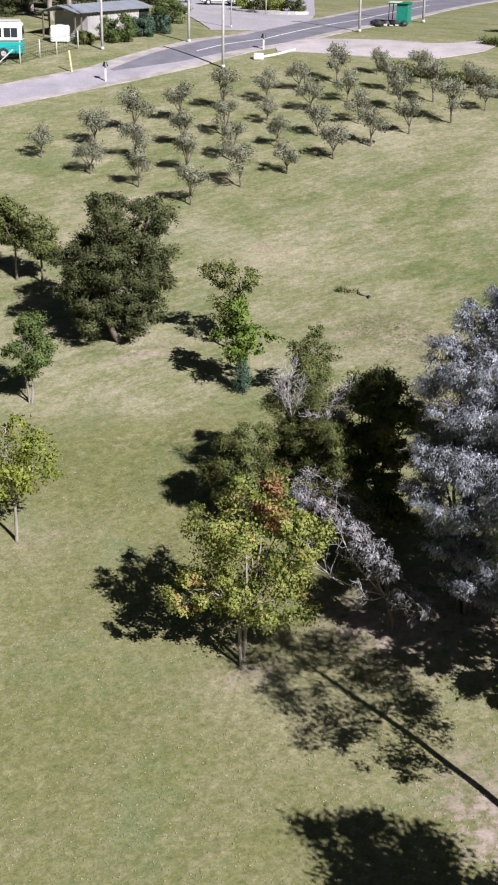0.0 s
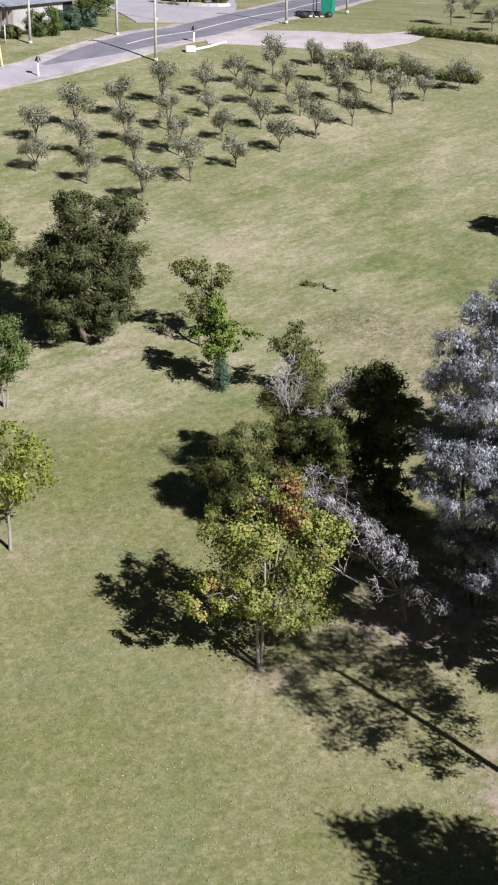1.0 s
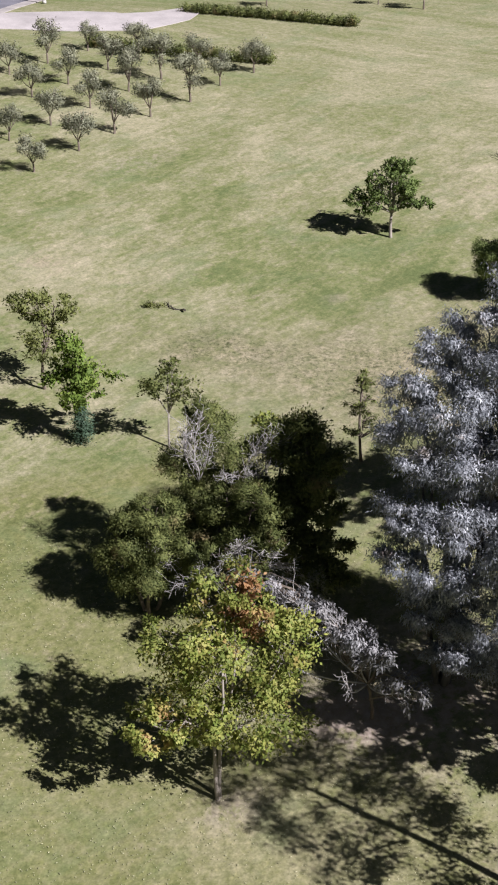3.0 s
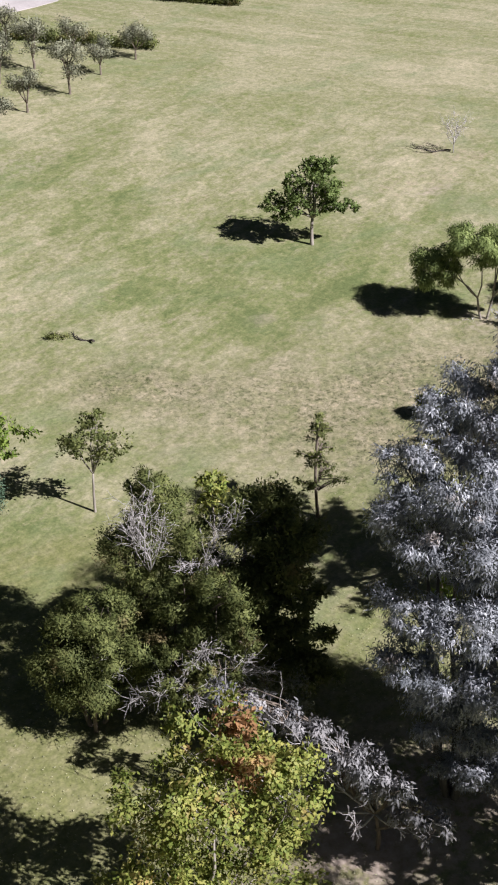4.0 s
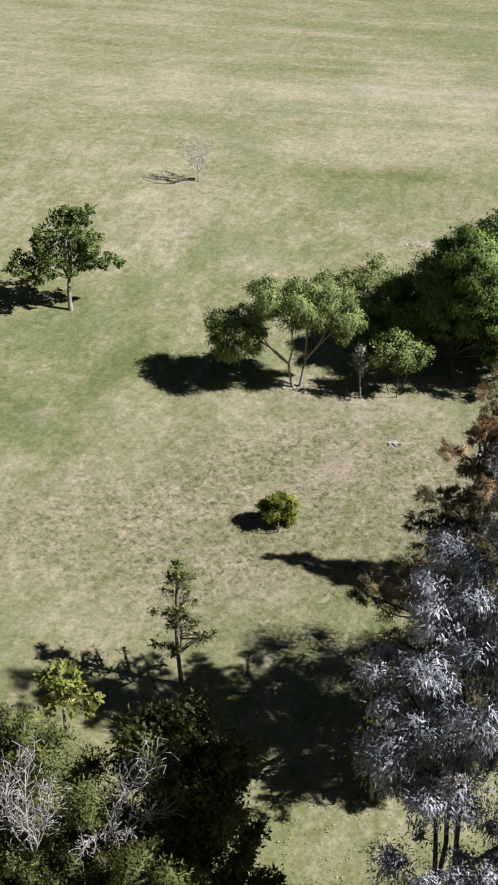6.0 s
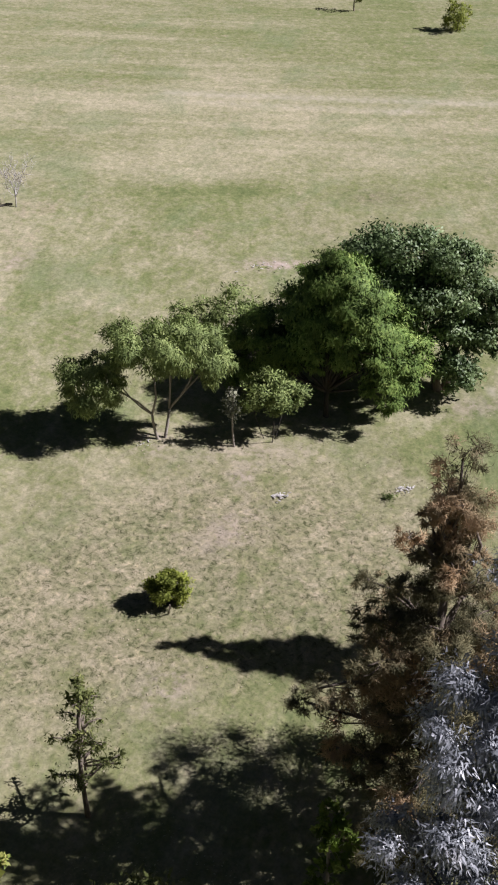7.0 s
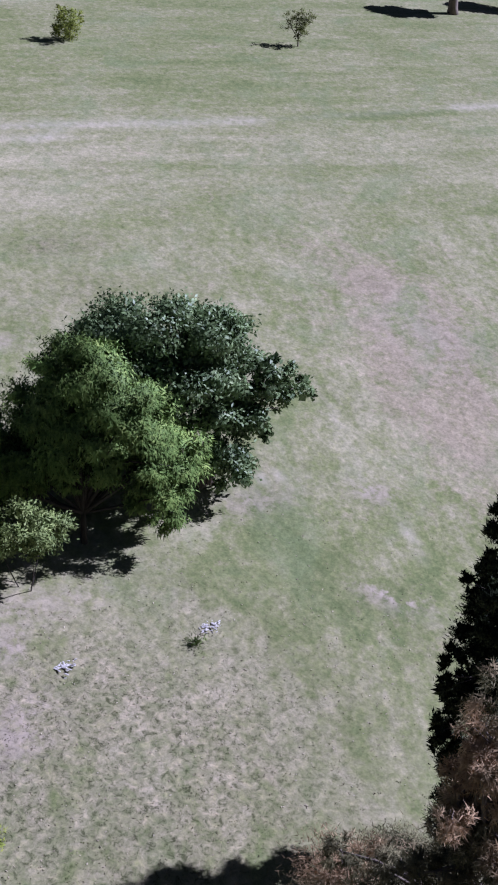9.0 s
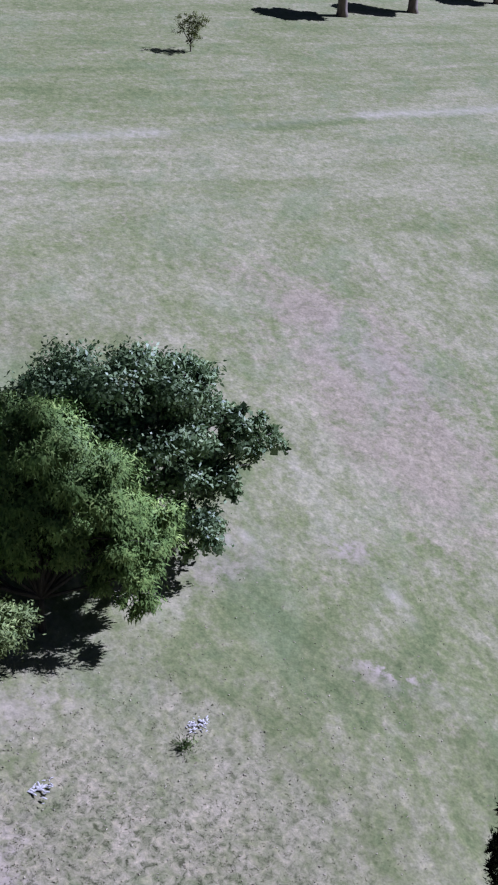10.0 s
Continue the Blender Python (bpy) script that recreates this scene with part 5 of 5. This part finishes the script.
hedge((22.3, 81.2), (33.6, 72.4), 0.7, 0.7, "scrub", 111, "low mixed hedge on the lawn")


# ---- road, lot and gravel entrance ----
def strip(name, pts, widths, mat, lift, label, category, parent=None):
    """A band laid over the ground along a line, with its own thickness."""
    line = []
    for (a, wa), (b, wb) in zip(zip(pts, widths), list(zip(pts, widths))[1:]):
        n = max(2, int(math.hypot(b[0] - a[0], b[1] - a[1]) / 1.5))
        for k in range(n):
            s = k / n
            line.append((a[0] + (b[0] - a[0]) * s, a[1] + (b[1] - a[1]) * s, wa + (wb - wa) * s))
    line.append((*pts[-1], widths[-1]))
    bm = bmesh.new()
    rows = []
    for i, (x, y, w) in enumerate(line):
        x0, y0, _ = line[max(i - 1, 0)]
        x1, y1, _ = line[min(i + 1, len(line) - 1)]
        d = Vector((x1 - x0, y1 - y0)).normalized()
        row = []
        for s in np.linspace(-0.5, 0.5, 7):
            px, py = x - d.y * w * s, y + d.x * w * s
            row.append(bm.verts.new((px, py, gz(px, py) + lift)))
        rows.append(row)
    for a, b in zip(rows, rows[1:]):
        for k in range(6):
            bm.faces.new((a[k], a[k + 1], b[k + 1], b[k]))
    bmesh.ops.recalc_face_normals(bm, faces=bm.faces)
    ext = bmesh.ops.extrude_face_region(bm, geom=list(bm.faces))
    bmesh.ops.translate(bm, verts=[g for g in ext["geom"] if isinstance(g, bmesh.types.BMVert)], vec=(0, 0, -lift - 0.1))
    bmesh.ops.recalc_face_normals(bm, faces=bm.faces)
    me = bpy.data.meshes.new(name)
    bm.to_mesh(me)
    bm.free()
    me.materials.append(M[mat])
    ob = new(name, me)
    if parent:
        ob.parent = parent
        return ob
    return tagged(ob, label, category, kind="structure")


ROAD = [(-60, 38), (-35, 54), (-18.4, 65.0), (-10.6, 70.6), (-5.6, 75.6), (-1.0, 81.0), (2.8, 84.0), (9.6, 94.0), (13.0, 98.5), (22.3, 117.5), (40, 150)]
strip("verge", ROAD, [4.8, 4.8, 4.8, 5.2, 6.8, 7.4, 7.2, 8.2, 8.8, 8.8, 8.8], "verge", 0.045, "dusty gravel shoulder along the road", "road shoulder")
strip("side_road", ROAD[:4] + [(-7.6, 72.8), (-2.0, 77.4)], [3.7, 3.7, 3.7, 3.6, 3.0, 1.6], "old_asphalt", 0.055, "worn pale asphalt road", "road")
strip("road", [(-10.2, 71.9), (-5.9, 75.9)] + ROAD[5:], [0.5, 3.6, 5.0, 5.2, 6.0, 7, 7, 7], "asphalt", 0.06, "grey two-lane asphalt road", "road")
strip("parking_lot", [(2.2, 89.5), (1.5, 104), (0, 122), (-1, 160)], [9, 14, 19, 24], "paving", 0.05, "pale grey paved parking lot", "parking lot")
strip("gravel_entrance", [(3.5, 80.6), (8.0, 81.0), (12.5, 80.0), (17.0, 78.6), (20.5, 79.8), (23.5, 82.5)], [4.0, 6.5, 7.6, 6.4, 4.4, 1.6], "gravel", 0.05, "pale gravel entrance beside the road", "driveway")


def strip_line(pts, w, lift, name, label):
    strip(name, pts, [w] * len(pts), "line", lift, label, "road marking")


strip_line([(-3.3, 78.3), (-1.0, 81.0), (2.8, 84.0), (9.6, 94.0), (13.0, 98.5), (22.3, 117.5)], 0.16, 0.068, "centre_line", "worn white centre line on the road")


def pole(x, y, h, r, mat, label, category, name="utility_pole"):
    ob = thing(name, pose(x, y, gz(x, y)), label, category, "poles along the road")
    part("shaft", tube([(0, 0, -0.3), (0, 0, h * 0.5), (0, 0, h)], [r, r * 0.85, r * 0.65], 10), M[mat], ob)
    part("collar", tube([(0, 0, 0), (0, 0, 0.25)], [r * 1.5, r * 1.3], 10), M["concrete"], ob)
    part("crossarm", box(-0.6, 0.6, -0.05, 0.05, h - 0.5, h - 0.38, 0.01), M["dark_metal"], ob)
    return ob


for px, py in ((-1.02, 73.0), (-11.5, 78.4), (-4.1, 82.1), (11.7, 88.5), (18.7, 96.0), (-0.3, 90.5)):
    pole(px, py, 8.0, 0.13 if px != -0.3 else 0.07, "concrete", "tall pale pole beside the road", "pole")


def post(x, y, h, lean, mat, cap, label):
    ob = thing("marker_post", pose(x, y, gz(x, y)) @ pose(0, 0, 0, 0, lean, 0), label, "post")
    part("shaft", box(-0.07, 0.07, -0.05, 0.05, -0.2, h, 0.015), M[mat], ob)
    if cap:
        bm = bmesh.new()
        bmesh.ops.create_cone(bm, cap_ends=True, segments=8, radius1=0.24, radius2=0.12, depth=0.34, matrix=Matrix.Translation((0, 0, h + 0.12)))
        part("cap", bm, M["dark_metal"], ob, "dark cap")


post(-13.4, 71.3, 1.75, -6, "yellow_paint", False, "leaning pale yellow marker post by the road")
post(-10.45, 68.9, 1.25, 0, "white", True, "white marker post with a dark cap")
post(2.5, 79.2, 1.05, 0, "white", True, "white marker post with a dark cap")
fallen = thing("culvert_pipe", pose(2.0, 75.7, gz(2.0, 75.7)), "white concrete pipe lying in the grass", "pipe")
end = Vector((3.26, 3.13, gz(5.26, 78.83) - gz(2, 75.7) + 0.1))
part("pipe", tube([(0, 0, 0.12), tuple(end * 0.5), tuple(end)], [0.11, 0.1, 0.1], 10), M["white"], fallen)
part("block", box(-0.42, 0.42, -0.3, 0.3, -0.05, 0.5, 0.06), M["white"], fallen, "white painted block")

# bus shelter
sh = thing("bus_shelter", pose(16.5, 95.0, gz(16.5, 95.0), 0, 0, 72) @ Matrix.Scale(0.9, 4), "green sheet-metal bus shelter beside the road", "bus shelter")
part("back_panel", box(-1.1, 1.1, -0.75, -0.69, 0, 2.1, 0.01), M["green_paint"], sh)
for sx in (-1.1, 1.04):
    part("side_panel", box(sx, sx + 0.06, -0.69, 0.45, 0, 2.1, 0.01), M["green_paint"], sh)
    part("post", tube([(sx + 0.03, 1.35, -0.1), (sx + 0.03, 1.25, 2.1)], [0.05, 0.05], 8), M["dark_metal"], sh)
part("roof", box(-1.3, 1.3, -0.9, 1.55, 2.1, 2.2, 0.02), M["green_paint"], sh)
part("roof_sheet", box(-1.2, 1.2, 0.2, 1.5, 2.2, 2.23, 0.01), M["white"], sh, "pale patch of roof sheet")
part("bench", box(-1.0, 1.0, -0.66, -0.25, 0.42, 0.48, 0.01), M["concrete"], sh)
heap = thing("rubbish_heap", pose(14.6, 93.2, gz(14.6, 93.2)), "heap of black bags and pale scraps by the road", "rubbish")
hr = np.random.default_rng(77)
for k in range(7):
    bm = bmesh.new()
    bmesh.ops.create_icosphere(bm, subdivisions=2, radius=1)
    for v in bm.verts:
        v.co *= hr.uniform(0.85, 1.12)
    bmesh.ops.transform(bm, verts=bm.verts, matrix=pose(hr.normal() * 0.75, hr.normal() * 0.35, 0.2, 0, 0, hr.uniform(0, 360)) @ Matrix.Diagonal((0.5, 0.4, 0.32, 1)))
    part("bag", bm, M["rubbish"], heap)
for k in range(5):
    part("scrap", box(-1.3 + 0.55 * k, -0.95 + 0.55 * k, -0.75 - 0.1 * (k % 2), -0.5, 0.0, 0.1 + 0.05 * (k % 3), 0.02), M["concrete"], heap, "pale scrap")

# bus
def wheel(parent, x, y, r=0.45, w=0.26):
    bm = bmesh.new()
    bmesh.ops.create_cone(bm, cap_ends=True, segments=20, radius1=r, radius2=r, depth=w, matrix=Matrix.Translation((x, y, r)) @ Matrix.Rotation(radians(90), 4, "X"))
    wh = part("wheel", bm, M["rubber"], parent)
    bm = bmesh.new()
    bmesh.ops.create_cone(bm, cap_ends=True, segments=16, radius1=r * 0.55, radius2=r * 0.5, depth=w + 0.04, matrix=Matrix.Translation((x, y, r)) @ Matrix.Rotation(radians(90), 4, "X"))
    part("rim", bm, M["silver"], wh)


bus = thing("bus", pose(-22.0, 74.8, gz(-20, 74.8), 0, 0, 4), "white and teal bus parked on the grass", "bus")
part("lower_body", box(-4.2, 4.2, -1.2, 1.2, 0.4, 1.35, 0.08), M["teal_paint"], bus, "teal lower panels")
part("upper_body", box(-4.18, 4.18, -1.18, 1.18, 1.36, 2.95, 0.16), M["white"], bus)
part("roof", box(-4.0, 4.0, -1.05, 1.05, 2.95, 3.08, 0.06), M["concrete"], bus)
for k in range(6):
    x0 = -3.9 + 1.32 * k
    win = part("window", box(x0, x0 + 1.12, -1.22, -1.17, 1.75, 2.5, 0.02), M["glass"], bus)
    part("frame", box(x0 + 0.54, x0 + 0.58, -1.235, -1.20, 1.75, 2.5, 0.004), M["white"], win)
part("windscreen", box(4.15, 4.21, -1.0, 1.0, 1.6, 2.6, 0.02), M["glass"], bus)
for x in (-2.6, 2.6):
    for y in (-1.1, 1.1):
        wheel(bus, x, y)


# shed
shed = thing("shed", pose(-12.7, 87.6, gz(-12.7, 87.0), 0, 0, 63), "long low shed with a corrugated metal roof and an open end", "shed")
for b in ((-4.4, 4.6, -1.75, -1.6, -0.8, 1.75), (-4.4, 4.6, 1.6, 1.75, -0.8, 1.75), (-4.4, -4.25, -1.6, 1.6, -0.8, 1.9)):
    part("wall", box(*b, 0.01), M["wall"], shed)
part("end_wall", box(4.61, 6.6, -1.7, -1.58, -0.8, 1.7, 0.01), M["dark_metal"], shed, "dark sheet end wall")
for side in (-1, 1):
    bm = bmesh.new()
    n = 90
    top, bot = [], []
    for k in range(n + 1):
        x = -6.6 + 13.5 * k / n
        w = 0.03 * math.sin(k * 1.57)
        top.append(bm.verts.new((x, 0, 2.45 + w)))
        bot.append(bm.verts.new((x, side * 2.15, 1.85 + w)))
    for k in range(n):
        bm.faces.new((top[k], top[k + 1], bot[k + 1], bot[k]))
    ext = bmesh.ops.extrude_face_region(bm, geom=list(bm.faces))
    bmesh.ops.translate(bm, verts=[g for g in ext["geom"] if isinstance(g, bmesh.types.BMVert)], vec=(0, 0, -0.04))
    bmesh.ops.recalc_face_normals(bm, faces=bm.faces)
    part("roof", bm, M["roof"], shed, "grey corrugated sheet roof")
for x in (-6.4, -5.4):
    for y in (-1.7, 1.7):
        part("post", box(x, x + 0.12, y - 0.06, y + 0.06, -1, 1.85, 0.01), M["bark"], shed)
tank = thing("water_tank", pose(-15.4, 81.0, gz(-15.4, 81.0)), "white boxy tank behind the fence", "tank")
part("body", box(-0.8, 0.8, -0.6, 0.6, 0, 1.4, 0.08), M["white"], tank)
part("lid", box(-0.3, 0.3, -0.3, 0.3, 1.4, 1.48, 0.03), M["concrete"], tank)

# fence
fence = thing("wire_fence", pose(-16, 75, gz(-16, 75)), "wire mesh fence on pale posts", "fence")
FP = [(-24, 70.5), (-20.5, 72.0), (-17.9, 73.3), (-16.5, 75.2), (-15.2, 76.3), (-13.6, 78.5)]
for a in FP:
    z = gz(*a) - gz(-16, 75)
    part("post", tube([(a[0] + 16, a[1] - 75, z - 0.2), (a[0] + 16, a[1] - 75, z + 1.5)], [0.06, 0.055], 8), M["concrete"], fence)
for a, b in zip(FP, FP[1:]):
    za, zb = gz(*a) - gz(-16, 75), gz(*b) - gz(-16, 75)
    bm = bmesh.new()
    for h in (0.1, 0.4, 0.7, 1.0, 1.3, 1.45):
        tube_into(bm, [(a[0] + 16, a[1] - 75, za + h), (b[0] + 16, b[1] - 75, zb + h)], [0.012, 0.012], 4)
    for k in range(1, 9):
        s = k / 9
        x, y, z = a[0] + (b[0] - a[0]) * s + 16, a[1] + (b[1] - a[1]) * s - 75, za + (zb - za) * s
        tube_into(bm, [(x, y, z + 0.1), (x, y, z + 1.45)], [0.008, 0.008], 4)
    part("mesh_panel", bm, M["dark_metal"], fence, "wire mesh")
part("brace", tube([(-3.9, -3.0, -0.5), (-2.4, -2.0, 0.9)], [0.05, 0.05], 8), M["concrete"], fence)


def bush(x, y, h, w, leaf, seed, label):
    tree("roadside_bush", x, y, 0, label, "shrub", [(0, 0, h * 0.55, w, w * 0.8, h * 0.5), (w * 0.5, 0, h * 0.45, w * 0.7, w * 0.6, h * 0.42), (-w * 0.5, 0.1, h * 0.4, w * 0.7, w * 0.6, h * 0.4)],
         h * 0.4, 0.07, leaf, "bark", 480, 11, 0.2, 0.2, 0.45, 0, seed=seed, forks=3, group="roadside bushes")


bush(-10.5, 81.6, 2.4, 1.2, "oak", 120, "dense green bush beside the shed")
bush(-8.4, 84.4, 1.7, 1.0, "teal", 121, "spiky blue-green bush beside the shed")
bush(-7.1, 86.6, 1.6, 1.0, "teal", 122, "spiky blue-green bush beside the shed")
bush(-13.2, 80.4, 1.0, 0.7, "scrub", 123, "low brownish bush beside the shed")
bush(-6.2, 93.0, 2.4, 1.4, "oak", 124, "rounded reddish-green bush on the verge")

for k, (px, py) in enumerate([(-31, 98), (-27, 100), (-23, 101), (-19.5, 104), (-16.5, 107), (-24, 94), (-13, 113), (-9.5, 112)]):
    bush(px, py, 3.2, 2.3, "dark", 160 + k, "tall dark bush behind the shed")

# planted island in the lot
isl = thing("planter_island", pose(3.8, 105.6, gz(3.8, 105.6)), "kerbed planting island in the parking lot", "planter")
bm = bmesh.new()
bmesh.ops.create_cone(bm, cap_ends=True, segments=24, radius1=1, radius2=1, depth=0.4, matrix=Matrix.Translation((0, 0, 0.03)) @ Matrix.Rotation(radians(-35), 4, "Z") @ Matrix.Diagonal((4.6, 2.2, 1, 1)))
part("kerb", bm, M["concrete"], isl)
bm = bmesh.new()
bmesh.ops.create_cone(bm, cap_ends=True, segments=24, radius1=1, radius2=1, depth=0.1, matrix=Matrix.Translation((0, 0, 0.20)) @ Matrix.Rotation(radians(-35), 4, "Z") @ Matrix.Diagonal((4.35, 1.95, 1, 1)))
part("soil", bm, M["gravel"], isl)
for k, (px, py, lf) in enumerate([(1.0, 107.4, "shrub"), (2.7, 106.2, "dark"), (4.4, 105.2, "shrub"), (6.2, 104.0, "dark")]):
    tree("planter_shrub", px, py, 0, "low green shrub in the planting island", "shrub", [(0, 0, 0.8, 0.9, 0.9, 0.6), (0.6, 0, 0.7, 0.7, 0.7, 0.5)], 0.4, 0.05, lf, "bark", 160, 10, 0.16, 0.2, 0.45, 0, seed=130 + k, group="planter shrubs")
sign = thing("sign_post", pose(3.3, 102.6, gz(3.3, 102.6)), "thin post with a small pale sign", "sign")
part("post", tube([(0, 0, -0.2), (0, 0, 2.6)], [0.05, 0.05], 8), M["concrete"], sign)
part("panel", box(-0.3, 0.3, -0.06, -0.04, 1.9, 2.5, 0.005), M["white"], sign)


def car(x, y, turn, mat, label):
    ob = thing("car", pose(x, y, gz(x, y) + 0.05, 0, 0, turn), label, "car", "parked cars")
    bm = bmesh.new()
    box_into(bm, -2.1, 2.1, -0.85, 0.85, 0.3, 0.85, 0.14)
    part("body", bm, M[mat], ob)
    bm = bmesh.new()
    vs = bmesh.ops.create_cube(bm, size=1)["verts"]
    for v in vs:
        up = v.co.z > 0
        v.co = Vector((v.co.x * (2.1 if up else 3.0) - 0.2, v.co.y * (1.25 if up else 1.5), 1.42 if up else 0.84))
    bmesh.ops.bevel(bm, geom=list(bm.edges), offset=0.07, segments=2, affect="EDGES")
    cab = part("cabin", bm, M[mat], ob)
    for s in (-1, 1):
        part("window", box(-1.15, 0.75, s * 0.70 - 0.03, s * 0.70 + 0.03, 0.95, 1.3, 0.02), M["glass"], cab, "dark side glass")
    for sx in (-1.35, 1.35):
        for s in (-1, 1):
            wheel(ob, sx, s * 0.78, 0.32, 0.2)


car(-1.6, 114.5, 10, "white", "white car parked in the lot")
car(1.6, 113.5, 20, "silver", "silver car parked in the lot")
car(-6.5, 117.0, 0, "white", "white car parked in the lot")
for k, (px, py, h) in enumerate([(-17.5, 92, 9), (-20, 97, 10), (-16.5, 99, 9), (-14.5, 110, 10), (-10, 118, 9), (-22, 88, 9), (-25, 93, 10)]):
    tree("yard_tree", px, py, 0, "tall yard tree with a pale trunk behind the shed", "tree",
         [(0, 0, h * 0.75, 2.4, 2.4, h * 0.2), (1.2, 0, h * 0.6, 1.7, 1.7, h * 0.13), (-1.2, 0.4, h * 0.6, 1.7, 1.7, h * 0.14)], h * 0.5, 0.26, "dark", "pale_bark", 420, 11, 0.34, 0.34, 0.45, 0.2, seed=140 + k, group="yard trees")

# ---- small things on the lawn ----
def fallen_branch(x, y, turn, ln, r, seed, label, twigs=5):
    rng = np.random.default_rng(seed)
    bm = bmesh.new()
    main = [(ln * s, 0.16 * ln * math.sin(5 * s + 0.4) + rng.normal() * 0.03, r * 0.8 + max(0.0, s) * ln * 0.28 + 0.05 * math.sin(11 * s)) for s in np.linspace(-0.5, 0.5, 9)]
    tube_into(bm, main, [r * 1.15, r, r * 1.1, r * 0.9, r * 0.95, r * 0.7, r * 0.55, r * 0.4, r * 0.2], 7)
    for _ in range(twigs):
        s = np.array(main[rng.integers(3, 9)])
        e = s + np.array([rng.uniform(0.2, 0.9), rng.uniform(-0.7, 0.7), rng.uniform(-0.1, 0.4)]) * ln * 0.3
        e[2] = max(e[2], 0.03)
        tube_into(bm, branch_pts(s, e, rng, 0.15, 4), [r * 0.4, r * 0.3, r * 0.2, 0.008], 5)
    me = bpy.data.meshes.new("fallen_branch")
    bm.to_mesh(me)
    bm.free()
    me.materials.append(M["dark_wood"])
    ob = tagged(new("fallen_branch", me), label, "branch")
    ob.matrix_world = pose(x, y, gz(x, y), 0, 0, turn)
    return ob


fallen_branch(6.9, 29.3, 110, 1.1, 0.055, 1, "dark broken branch lying in dry grass", 9)
tree("grass_tussock", 5.7, 29.9, 0, "dark green coarse grass tussock beside a fallen branch", "grass",
     [(0, 0, 0.1, 0.3, 0.18, 0.12), (0.55, -0.15, 0.08, 0.25, 0.15, 0.1)], 0.1, 0.015, "pale_leaf", "bark", 40, 8, 0.08, 0.13, 0.25, -0.8, seed=151, twigs=1, sub=0)
tree("grass_tussock", 26.56, 16.46, 0, "dark green grass tussock on the lawn", "grass",
     [(0, 0, 0.03, 0.26, 0.2, 0.05)], 0.04, 0.01, "oak", "bark", 20, 8, 0.07, 0.11, 0.25, -0.8, seed=152, twigs=1, sub=0)
fallen_branch(31.5, 41.0, 140, 2.0, 0.05, 2, "dark fallen branch on the lawn", 8)
bare = thing("bare_sapling", pose(32.5, 40.4, gz(32.5, 40.4)), "leafless rosy-grey sapling beside a fallen branch", "tree")
part("trunk", tube([(0, 0, -0.1), (0.02, 0, 0.4), (0.05, 0.02, 0.9)], [0.035, 0.028, 0.02], 6), M["dead"], bare)
dead_spray(bare, (0.02, 0, 0.45), [(-0.6, 0.1, 1.6), (0.0, 0.1, 1.9), (0.6, -0.2, 1.7), (-0.2, -0.4, 1.3), (0.4, 0.4, 1.5)], 153, 0.016, 24, 0.5, "fine rosy-grey twigs")


def stone_heap(x, y, n, r, seed, mat, label):
    rng = np.random.default_rng(seed)
    ob = thing("stone_heap", pose(x, y, gz(x, y)), label, "stones")
    for _ in range(n):
        bm = bmesh.new()
        bmesh.ops.create_icosphere(bm, subdivisions=1, radius=1)
        for v in bm.verts:
            v.co *= rng.uniform(0.75, 1.2)
        s = rng.uniform(0.012, 0.036)
        bmesh.ops.transform(bm, verts=bm.verts, matrix=pose(rng.normal() * r, rng.normal() * r * 0.8, s * 0.3, 0, 0, rng.uniform(0, 360)) @ Matrix.Diagonal((s * 2.6, s * 0.9, s * 0.5, 1)))
        part("stone", bm, M[mat], ob)


stone_heap(24.1, 19.15, 55, 0.2, 1, "stone", "small heap of pale rubble on the lawn")
stone_heap(27.35, 16.4, 50, 0.17, 2, "stone", "small heap of pale rubble on the lawn")
stone_heap(36.3, 29.6, 36, 0.6, 3, "stone", "pale rubble on bare earth")
stone_heap(23.1, 24.2, 12, 0.16, 4, "stone", "pale stones at the foot of the tree")
